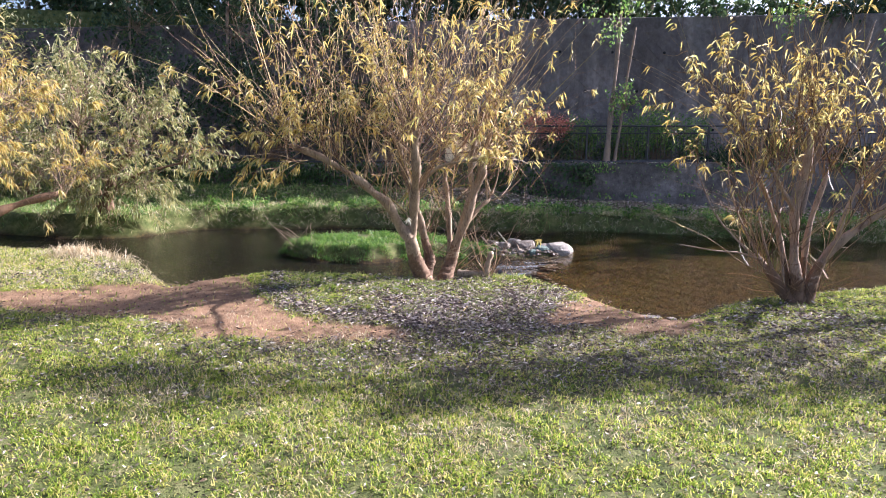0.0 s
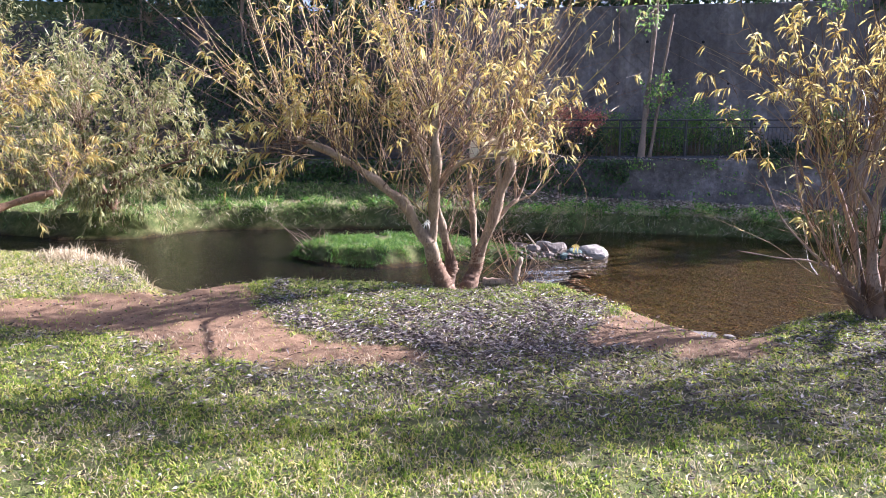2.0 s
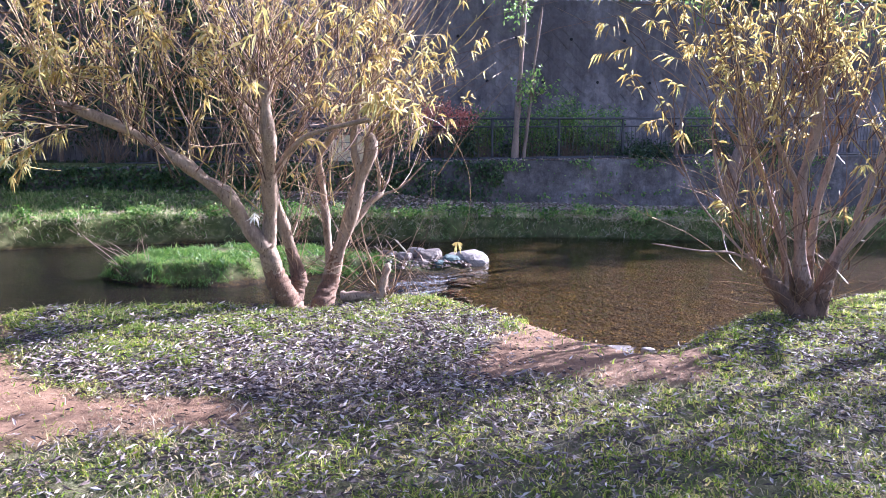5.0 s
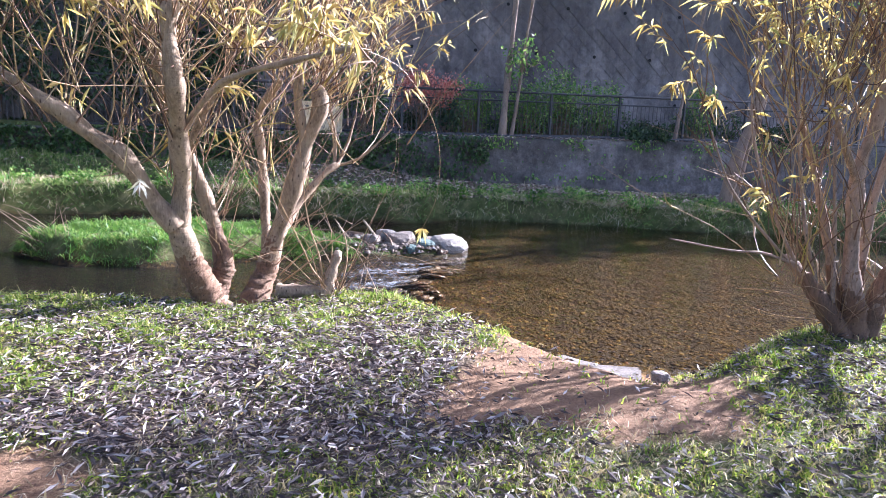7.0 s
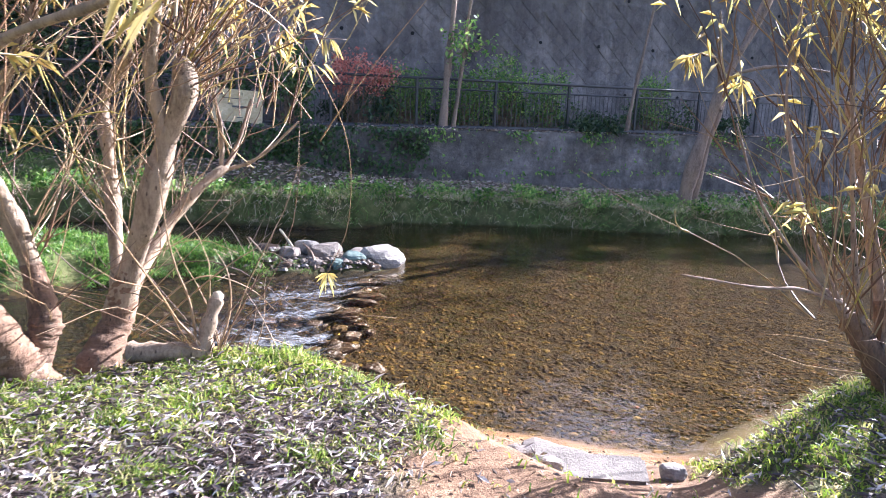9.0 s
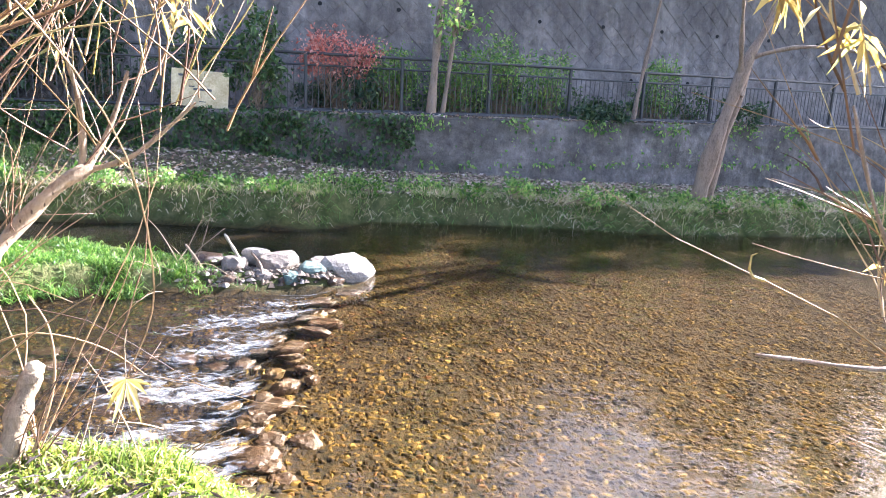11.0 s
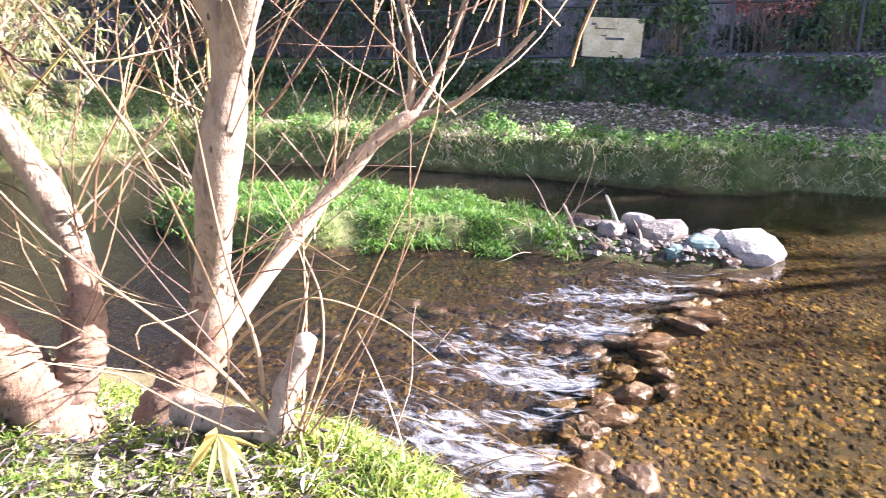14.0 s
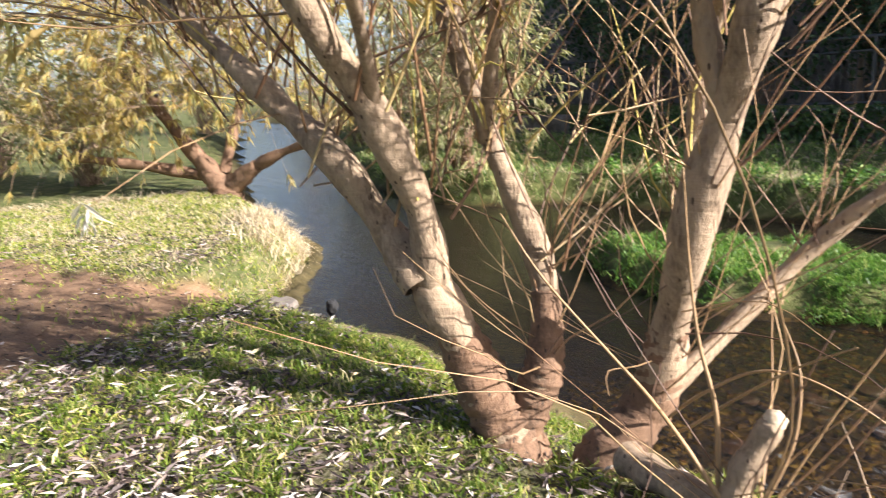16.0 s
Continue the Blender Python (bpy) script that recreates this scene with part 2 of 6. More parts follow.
M_LITTER = leafy("fallen_leaves", [(0.0, (0.03, 0.02, 0.018)), (0.4, (0.105, 0.073, 0.06)), (0.65, (0.235, 0.178, 0.153)), (0.84, (0.44, 0.375, 0.335)), (0.96, (0.70, 0.64, 0.58)), (1.0, (0.50, 0.36, 0.10))], 0.15, 0.6)
M_LITTER_BROWN = leafy("withered_leaves", [(0.0, (0.03, 0.02, 0.014)), (0.45, (0.10, 0.065, 0.04)), (0.8, (0.22, 0.15, 0.09)), (1.0, (0.45, 0.36, 0.25))], 0.15, 0.7)
M_LITTER_TAN = leafy("tan_fallen_leaves", [(0.0, (0.08, 0.055, 0.04)), (0.4, (0.28, 0.205, 0.155)), (0.75, (0.46, 0.36, 0.28)), (1.0, (0.64, 0.55, 0.46))], 0.15, 0.7)
M_SHRUB = leafy("shrub_leaves", [(0.0, (0.06, 0.15, 0.03)), (0.5, (0.17, 0.32, 0.06)), (1.0, (0.42, 0.52, 0.14))], 0.35)
M_DARKLEAF = leafy("dark_leaves", [(0.0, (0.02, 0.045, 0.02)), (0.6, (0.05, 0.09, 0.035)), (1.0, (0.10, 0.14, 0.05))], 0.3)
M_RED = leafy("red_leaves", [(0.0, (0.48, 0.12, 0.09)), (0.5, (0.74, 0.26, 0.19)), (1.0, (0.82, 0.48, 0.37))], 0.4)
M_IVY = leafy("ivy_leaves", [(0.0, (0.03, 0.07, 0.02)), (0.6, (0.07, 0.13, 0.035)), (1.0, (0.16, 0.21, 0.07))], 0.25, 0.4)
M_PEBBLE = leafy("bed_pebbles", [(0.0, (0.005, 0.003, 0.001)), (0.35, (0.024, 0.0135, 0.002)), (0.62, (0.056, 0.032, 0.004)), (0.85, (0.092, 0.056, 0.007)), (0.96, (0.12, 0.080, 0.015)), (1.0, (0.09, 0.033, 0.007))], 0.0, 0.8, 0.12)
M_GRAVEL = leafy("spit_gravel", [(0.0, (0.03, 0.022, 0.016)), (0.5, (0.10, 0.075, 0.055)), (0.85, (0.20, 0.165, 0.13)), (1.0, (0.33, 0.30, 0.27))], 0.0, 0.85, 0.2)
M_SPRIG = leafy("silvery_leaves", [(0.0, (0.55, 0.48, 0.16)), (0.4, (0.60, 0.57, 0.42)), (1.0, (0.76, 0.74, 0.68))], 0.3)
M_ROCK = grainy("grey_rock", (0.07, 0.055, 0.044), (0.265, 0.215, 0.172), 7, 60, 0.8, 0.8, 0.03)
M_ROCK_PALE = grainy("pale_rock", (0.10, 0.085, 0.07), (0.42, 0.37, 0.31), 6, 45, 0.75, 0.8, 0.03)
M_ROCK_BROWN = grainy("brown_wet_rock", (0.012, 0.008, 0.006), (0.095, 0.054, 0.027), 6, 60, 0.3, 0.7, 0.03)
M_ROCK_OCHRE = grainy("ochre_wet_rock", (0.02, 0.013, 0.005), (0.15, 0.088, 0.028), 6, 60, 0.3, 0.7, 0.03)
M_ROCK_GREEN = grainy("mossy_rock", (0.04, 0.07, 0.06), (0.15, 0.21, 0.18), 6, 50, 0.8, 0.8, 0.03)
M_SLAB = grainy("stone_slab", (0.085, 0.07, 0.056), (0.235, 0.20, 0.165), 6, 70, 0.8, 0.7, 0.02)
M_METAL = grainy("dark_fence_paint", (0.03, 0.03, 0.03), (0.075, 0.07, 0.065), 6, 50, 0.55, 0.2)
M_PICKET = grainy("worn_picket_paint", (0.05, 0.05, 0.05), (0.15, 0.13, 0.115), 6, 50, 0.7, 0.2)
M_BOARD = grainy("weathered_sign_board", (0.42, 0.29, 0.12), (0.86, 0.72, 0.46), 4, 30, 0.7, 0.2)
M_INK = grainy("faded_print", (0.05, 0.05, 0.06), (0.16, 0.15, 0.13), 10, 60, 0.8, 0.1)
M_HOLE = grainy("drain_hole", (0.008, 0.008, 0.008), (0.02, 0.02, 0.02), 10, 60, 0.95, 0.1)


# ---- the lie of the land ----
W_UP, W_DOWN = -0.45, -0.53          # the pool above the weir and the run below it
NEAR = [(-400, 136), (-30, 16.8), (-13, 11.4), (-9.5, 10.3), (-7.8, 10.0), (-5.8, 9.7), (-4.9, 9.2), (-4.1, 8.6), (-3.6, 8.35), (-3.2, 8.3), (-2.9, 8.5),
        (-2.3, 8.68), (-1.5, 8.78), (-0.6, 8.82), (0.3, 8.8), (0.7, 8.75), (0.95, 8.66), (1.2, 8.5), (1.6, 8.35), (2.02, 7.98), (2.3, 7.75), (2.7, 7.6), (3.2, 7.4), (3.7, 7.2),
        (4.3, 7.45), (4.9, 7.75), (5.9, 8.2), (8, 8.8), (12, 9.2), (400, 14)]
FAR = [(-400, 146), (-30, 22.5), (-16, 15.4), (-12, 13.7), (-9.5, 13.1), (-8, 12.9), (-7.0, 13.2), (-6.2, 14.4), (-5.6, 14.8), (-4, 15.2), (-2, 15.75), (0, 15.85), (1, 15.7), (2, 15.55), (3.3, 15.88), (5.2, 15.85), (7, 15.6),
       (8.4, 15.3), (10, 15.4), (12, 15.5), (400, 20)]
ISLAND = [(-3.1, 11.8), (-2.4, 11.3), (-1.3, 11.22), (-0.7, 11.6), (-0.3, 11.8), (0.3, 12.0), (0.7, 12.08), (1.3, 12.12), (2.0, 12.15), (2.6, 12.2), (2.8, 12.6), (2.0, 12.9),
          (1.2, 13.05), (0.4, 13.15), (-0.3, 13.2), (-1.6, 13.2), (-2.8, 12.6)]
PATH_LEFT = [(0.05, 5.05), (-0.3, 5.28), (-0.9, 5.33), (-1.45, 5.5), (-1.85, 5.95), (-2.2, 6.7), (-2.6, 7.6), (-2.9, 8.5), (-3.9, 8.5), (-4.0, 7.4), (-4.8, 6.95), (-5.6, 6.5), (-5.4, 5.9),
             (-4.6, 5.55), (-3.6, 5.4), (-2.7, 5.0), (-2.3, 4.6), (-1.28, 4.6), (-0.6, 4.66), (-0.1, 4.78)]
PATH_RIGHT = [(1.35, 5.55), (1.6, 6.2), (2.0, 7.0), (2.4, 7.7), (2.7, 7.85), (3.4, 7.7), (3.8, 7.3), (3.45, 6.4), (3.42, 5.75), (2.95, 5.2), (2.3, 5.2), (1.85, 5.4)]
WEIR = [(8.4, 1.72), (9.0, 1.74), (9.43, 1.79), (10.0, 1.78), (10.54, 1.88), (11.4, 2.22), (11.8, 2.36), (12.3, 2.62), (16, 3.2)]


def smooth(a):
    a = np.clip(a, 0, 1)
    return a * a * (3 - 2 * a)


def seg_dist(pts, X, Y, closed=False):
    d = np.full(np.shape(X), 1e9)
    for p, q in zip(pts, pts[1:] + (pts[:1] if closed else [])):
        ux, uy = q[0] - p[0], q[1] - p[1]
        s = np.clip(((X - p[0]) * ux + (Y - p[1]) * uy) / (ux * ux + uy * uy + 1e-9), 0, 1)
        d = np.minimum(d, np.hypot(X - p[0] - s * ux, Y - p[1] - s * uy))
    return d


def graph_dist(pts, X, Y):
    """Signed distance to a shoreline, positive where y is below the line."""
    y = np.interp(X, [p[0] for p in pts], [p[1] for p in pts])
    return seg_dist(pts, X, Y) * np.sign(y - Y)


def poly_dist(pts, X, Y):
    """Signed distance to an outline, positive inside."""
    inside = np.zeros(np.shape(X), bool)
    for (x1, y1), (x2, y2) in zip(pts, pts[1:] + pts[:1]):
        if y1 != y2:
            inside ^= ((y1 > Y) != (y2 > Y)) & (X < (x2 - x1) * (Y - y1) / (y2 - y1) + x1)
    return seg_dist(pts, X, Y, True) * np.where(inside, 1, -1)


def wavy(X, Y, s, k=0.0):
    """Cheap uneven waves for the relief."""
    return (np.sin(X * 1.7 * s + 1.3 + k) * np.cos(Y * 2.1 * s + k) + np.sin((X + Y) * 3.1 * s + 2 * k) * 0.5
            + np.sin((X * 0.8 - Y) * 5.3 * s + k) * 0.35 + np.cos((X * 7.1 + Y * 4.3) * s + k) * 0.2) / 2


def wall_y(X):
    return 18.55 + 0.11 * np.clip(X, -40, 40)


def land(X, Y):
    X, Y = np.asarray(X, float), np.asarray(Y, float)
    dn = graph_dist(NEAR, X, Y) + 0.08 * wavy(X, Y, 2.2)
    df = -graph_dist(FAR, X, Y) + 0.10 * wavy(X, Y, 1.7, 2)
    di = poly_dist(ISLAND, X, Y) + 0.08 * wavy(X, Y, 2.5, 1)
    reach = 0.5 + 0.65 * smooth((X + 3.2) / 0.8) * smooth((0.9 - X) / 0.8) + 1.2 * np.exp(-((X - 2.95) / 0.75) ** 2) + 0.9 * np.exp(-((X + 3.6) / 0.6) ** 2)
    bank = -0.46 + 0.46 * smooth(dn / reach) + 0.19 * np.maximum(0, 1.7 - np.maximum(Y, -4)) * smooth((1.7 - Y) / 1.5)
    bank = bank + 0.02 * wavy(X, Y, 1.6) + 0.012 * wavy(X, Y, 5, 4)
    bank = bank - 0.11 * smooth((-2.6 - X) / 1.5) * smooth((Y - 4.5) / 1.5) * smooth((X + 30) / 10)
    bank = bank - 0.09 * np.exp(-((X - 0.05) ** 2 + (Y - 8.0) ** 2) / 0.35)
    far = -0.46 + 0.42 * smooth((df + 0.02) / 0.24) + 0.04 * smooth((df - 0.6) / 2) + 0.02 * wavy(X, Y, 2.3)
    far = far + (0.30 * smooth((4.5 - X) / 4) - 0.10 * smooth((X - 5.5) / 3)) * smooth((Y - wall_y(X) + 2.0) / 1.8)
    isl = -0.5 + (0.14 + 0.12 * smooth((1.0 - X) / 1.0)) * smooth((di + 0.04) / 0.22)
    out = np.minimum(np.minimum(-dn, -df), -di)
    bed = -0.46 - 0.12 * smooth(out / 0.2) - 0.12 * smooth(out / 1.6) + 0.02 * wavy(X, Y, 3)
    z = np.where(dn > 0, bank, np.where(df > 0, far, np.where(di > 0, np.maximum(isl, bed), bed)))
    dw = Y - wall_y(X)
    z = np.where((dw > 0.12) & (X > -14.5), 0.95, z)
    z = np.where(dw > 2.35, z + (5.25 + 0.02 * np.minimum(dw - 2.35, 40) - z) * smooth((X + 18) / 3.5), z)
    return z


def dirt_at(X, Y):
    d = np.maximum(poly_dist(PATH_LEFT, X, Y), poly_dist(PATH_RIGHT, X, Y))
    return smooth((d + 0.16 * wavy(X, Y, 2.7) + 0.08 * wavy(X, Y, 7, 1) + 0.12) / 0.28)


def litter_at(X, Y):
    a = 1.05 * np.exp(-(((X - 0.75) / 1.55) ** 2 + ((Y - 5.75) / 0.85) ** 2) ** 1.5) + 0.8 * np.exp(-((poly_dist(PATH_LEFT, X, Y) + 0.25) / 0.28) ** 2) * smooth((Y - 5.1) / 0.3) * smooth((X + 2.5) / 0.4)
    a = a + 0.60 * np.exp(-(((X - 0.2) / 1.6) ** 2 + ((Y - 6.9) / 1.0) ** 2) ** 1.5) + 0.4 * np.exp(-(((X - 1.5) / 0.7) ** 2 + ((Y - 6.7) / 0.6) ** 2)) + 0.3 * wavy(X, Y, 1.5, 6) * smooth((Y - 5) / 0.5)
    b = 0.42 * np.exp(-((Y - 4.3) / 0.75) ** 2) * np.exp(-((X - 1.0) / 3.6) ** 2)
    c = 0.5 * np.exp(-(((X - 4.3) / 1.2) ** 2 + ((Y - 5.9) / 1.0) ** 2))
    e = 0.5 * smooth((Y - wall_y(X) + 2.3) / 1.2) * smooth((X + 3) / 3)
    return np.clip(a + b + c + e + 0.12 * wavy(X, Y, 2.1, 3), 0, 1)


def grid_mesh(name, xs, ys, zf, material, attrs):
    X, Y = np.meshgrid(xs, ys)
    Z = zf(X, Y)
    n, m = len(ys), len(xs)
    i = (np.arange(n - 1)[:, None] * m + np.arange(m - 1)).ravel()
    me = soup(name, np.stack([X, Y, Z], -1).reshape(-1, 3), np.stack([i, i + 1, i + m + 1, i + m], -1), material, True)
    for key, fn in attrs.items():
        at = me.attributes.new(key, "FLOAT", "POINT")
        at.data.foreach_set("value", fn(X, Y).ravel().astype(np.float32))
    return me


def soup(name, V, F, material, soft=False):
    """A mesh from arrays of corners and of equal-sided faces."""
    V, F = np.asarray(V, np.float32), np.asarray(F, np.int32)
    me = bpy.data.meshes.new(name)
    me.vertices.add(len(V)), me.loops.add(F.size), me.polygons.add(len(F))
    me.vertices.foreach_set("co", V.ravel())
    me.loops.foreach_set("vertex_index", F.ravel())
    me.polygons.foreach_set("loop_start", np.arange(0, F.size, F.shape[1], dtype=np.int32))
    me.polygons.foreach_set("use_smooth", np.full(len(F), soft))
    me.materials.append(material)
    me.update(calc_edges=True)
    return me


def spaced(core0, core1, step, reach):
    core = np.arange(core0, core1 + step / 2, step)
    out = step * 1.5 * 1.35 ** np.arange(40)
    far = np.cumsum(out)
    far = far[far < reach]
    return np.concatenate([core0 - far[::-1], core, core1 + far])


rng = np.random.default_rng(7)
ground = new("ground", grid_mesh("ground", spaced(-10, 13, 0.075, 900), spaced(0.5, 22.5, 0.075, 900), land, M_GROUND, {
    "dirt": lambda X, Y: np.maximum(dirt_at(X, Y), smooth((0.32 - np.abs(graph_dist(NEAR, X, Y))) / 0.25) * 0.38 * smooth((20 - Y) / 2)), "litter": litter_at,
    "bed": lambda X, Y: smooth((-graph_dist(NEAR, X, Y) + 0.12) / 0.4) * smooth((graph_dist(FAR, X, Y) + 0.05) / 0.2) * (1 - smooth((poly_dist(ISLAND, X, Y) + 0.06) / 0.12))}))
tagged(ground, "grassy stream bank with bare trodden earth and gravel bed", "ground", kind="structure")


def weir_x(Y):
    return np.interp(Y, [p[0] for p in WEIR], [p[1] for p in WEIR])


def water_z(X, Y):
    s = smooth((X - weir_x(Y) + 0.35) / 0.5)
    d = weir_x(Y) - X
    rough = smooth(1 - np.abs(d - 0.7) / 1.1) * smooth((12.2 - Y) / 0.6)
    return W_DOWN + (W_UP - W_DOWN) * s + rough * 0.04 * (wavy(X, Y * 2.2, 4.5) + 0.7 * wavy(X * 1.3, Y * 2, 9, 2)) + 0.003 * wavy(X, Y, 4)


JETS = [(8.62, 0.10, 1.3, 0.9), (8.95, 0.16, 1.7, 1.0), (9.35, 0.10, 2.1, 0.8), (9.72, 0.17, 1.5, 1.0), (10.15, 0.09, 2.2, 0.8), (10.5, 0.15, 1.6, 0.95),
        (10.95, 0.12, 1.3, 0.8), (11.3, 0.16, 1.8, 0.95), (11.75, 0.11, 1.2, 0.9), (12.0, 0.08, 0.9, 0.7)]     # place along the weir, width, length, strength


def foam_at(X, Y):
    """Where water pours between the stones: tongues that widen and fade downstream."""
    d = weir_x(Y) - X + 0.1 * wavy(X, Y, 3.1, 2)
    f = np.zeros(np.shape(X))
    for y, w, l, k in JETS:
        mid = y - 0.12 * d + 0.10 * np.sin(d * 3.1 + y * 9)
        f = np.maximum(f, k * np.exp(-((Y - mid) / (0.95 * w + 0.2 * np.maximum(d, 0))) ** 2) * smooth((d + 0.05) / 0.15) * (1 - smooth((d - 0.15 * l) / l)))
    return f


water = new("water", grid_mesh("water", spaced(-6, 10, 0.06, 300), np.concatenate([np.arange(6.4, 16.6, 0.05), np.geomspace(17, 160, 24)]), water_z, M_WATER, {"foam": foam_at, "below_weir": lambda X, Y: smooth((weir_x(Y) - X - 1.2) / 2.2), "run": lambda X, Y: smooth((weir_x(Y) - X) / 0.4) * (1 - 0.25 * smooth((weir_x(Y) - X - 2.5) / 3))}))
water.visible_shadow = False
tagged(water, "shallow clear stream with small rapids over stones", "water", kind="structure")


# ---- building blocks ----
def part(name, me, parent, label="", at=None):
    ob = new(name, me)
    ob.parent = parent
    if at is not None:
        ob.matrix_basis = at
    if label:
        tagged(ob, label)
    return ob


def thing(name, at, label, category, group="", kind=""):
    ob = new(name)
    ob.matrix_basis = at if isinstance(at, Matrix) else Matrix.Translation(at)
    ob.empty_display_size = 0.1
    return tagged(ob, label, category, group, kind)


def smooth_path(pts, per=5):
    """A Catmull-Rom curve through the points."""
    P = np.array([pts[0], *pts, pts[-1]], float)
    out = []
    for i in range(1, len(P) - 2):
        for s in np.linspace(0, 1, per, endpoint=False):
            a, b, c, d = P[i - 1], P[i], P[i + 1], P[i + 2]
            out.append(0.5 * (2 * b + (c - a) * s + (2 * a - 5 * b + 4 * c - d) * s * s + (3 * b - a - 3 * c + d) * s ** 3))
    out.append(P[-2])
    return np.array(out)


def tube(C, R, sides, lumps=0.0):
    """Corners and faces of a tapering tube along C with radii R, closed at its end."""
    C, R = np.asarray(C, float), np.asarray(R, float)
    T = np.gradient(C, axis=0)
    T /= np.linalg.norm(T, axis=1)[:, None] + 1e-9
    ref = np.array([0.3, 1, 0.1]) if abs(T[0][1]) < 0.8 else np.array([1, 0.2, 0.1])
    U = np.cross(T, ref)
    U /= np.linalg.norm(U, axis=1)[:, None]
    B = np.cross(T, U)
    a = np.linspace(0, 2 * np.pi, sides, endpoint=False)
    k = 1 + lumps * rng.normal(size=(len(C), sides))
    V = C[:, None] + (R[:, None] * k)[..., None] * (np.cos(a)[None, :, None] * U[:, None] + np.sin(a)[None, :, None] * B[:, None])
    n = len(C)
    i = np.arange(n - 1)[:, None] * sides + np.arange(sides)
    j = np.arange(n - 1)[:, None] * sides + (np.arange(sides) + 1) % sides
    F = np.stack([i, j, j + sides, i + sides], -1).reshape(-1, 4)
    V = np.concatenate([V.reshape(-1, 3), C[-1:] + T[-1:] * R[-1] * 0.5])
    e = (n - 1) * sides + np.arange(sides)
    cap = np.stack([e, (n - 1) * sides + (np.arange(sides) + 1) % sides, np.full(sides, len(V) - 1), np.full(sides, len(V) - 1)], -1)
    return V, np.concatenate([F, cap])


def tubes_mesh(name, items, material):
    Vs, Fs, k = [], [], 0
    for V, F in items:
        Vs.append(V), Fs.append(F + k)
        k += len(V)
    V, F = np.concatenate(Vs), np.concatenate(Fs)
    bm_faces = [tuple(dict.fromkeys(f)) for f in F.tolist()]
    me = bpy.data.meshes.new(name)
    me.from_pydata(V.tolist(), [], bm_faces)
    me.polygons.foreach_set("use_smooth", np.full(len(bm_faces), True))
    me.materials.append(material)
    return me


def limb_mesh(name, pts, r0, r1, material, sides=12, lumps=0.05, per=6):
    if name == "trunk":
        pts = [np.array(pts[0]) + np.array((0, 0, -0.3)), *pts]
    C = smooth_path(pts, per)
    s = np.linspace(0, 1, len(C))
    run = np.concatenate([[0], np.cumsum(np.linalg.norm(np.diff(C, axis=0), axis=1))])
    flare = 1 + (0.4 * np.exp(-np.maximum(run - 0.3, 0) / 0.13) if name == "trunk" else 0)
    return tubes_mesh(name, [tube(C, (r0 + (r1 - r0) * s) * flare + 0.012 * r0 / 0.1 * np.sin(s * 23), sides, lumps)], material)


def unit(v):
    return v / (np.linalg.norm(v, axis=-1, keepdims=True) + 1e-9)


def leaves_mesh(name, P, D, L, Wd, material, droop=0.0, fold=0.25):
    """Pointed leaves: each of two faces, folded along its rib and bent at the middle."""
    n = len(P)
    D = unit(D)
    S = unit(np.cross(D, rng.normal(size=(n, 3))))
    N = np.cross(D, S)
    L, Wd = np.broadcast_to(L, n)[:, None], np.broadcast_to(Wd, n)[:, None]
    mid = P + D * L * 0.45
    tip = P + D * L + np.array([0, 0, -1.0]) * droop * L
    V = np.stack([P, mid + S * Wd / 2 + N * fold * Wd, tip, mid - S * Wd / 2 + N * fold * Wd], 1).reshape(-1, 3)
    i = np.arange(n)[:, None] * 4
    F = np.concatenate([i + np.array([0, 1, 2]), i + np.array([0, 2, 3])], 1).reshape(-1, 3)
    return soup(name, V, F, material)


def shoot_paths(start, direction, length, bend, k=7):
    """A shoot that leaves along direction and turns upwards or droops by bend."""
    s = np.linspace(0, 1, k)[:, None]
    d = direction / np.linalg.norm(direction)
    side = rng.normal(size=3) * 0.24
    wave = rng.normal(size=3) * 0.06 * length * np.sin(s * rng.uniform(3, 7) + rng.uniform(0, 3)) * s
    return start + d * length * s + (np.array([0, 0, bend]) + side) * length * s * s + wave


def fan(head, n, lean, spread, lo, hi, up=0.25, sector=None, scatter=0.08):
    """Shoots from one pollard head; lean is their mean direction."""
    out = []
    for _ in range(n):
        d = np.array(lean, float) + rng.normal(size=3) * spread * np.array([1, 1, 0.6])
        if sector is not None:
            d += np.array(sector) * rng.random()
        st = np.array(head) + rng.normal(size=3) * scatter
        out.append(shoot_paths(st, d, rng.uniform(lo, hi), up * rng.uniform(0.4, 1.4)))
    return out


def shoots_mesh(name, paths, r0, material, sides=3):
    return tubes_mesh(name, [tube(C, np.linspace(r0 * f, 0.0014, len(C)), sides) for C, f in ((c, rng.uniform(0.55, 1.15)) for c in paths)], material)


def leaves_on(paths, per, start=0.35):
    """Places and directions of leaves: hanging tufts along the shoots, more towards the tips, and a few single leaves."""
    P, D = [], []
    for C in paths:
        for s in start + (1 - start) * rng.random(rng.poisson(per / 7.5)) ** 0.6:
            k = s * (len(C) - 1)
            i = min(int(k), len(C) - 2)
            t = C[i + 1] - C[i]
            t0 = t / (np.linalg.norm(t) + 1e-9)
            hang = rng.uniform(-1.0, -0.25)
            for _ in range(rng.integers(4, 11) if rng.random() < 0.7 else rng.integers(1, 4)):
                P.append(C[i] + t * (k - i) + t0 * rng.uniform(-0.07, 0.07))
                D.append(t0 * 0.55 + rng.normal(size=3) * 0.42 + np.array([0, 0, hang]))
    return np.array(P).reshape(-1, 3), np.array(D).reshape(-1, 3)


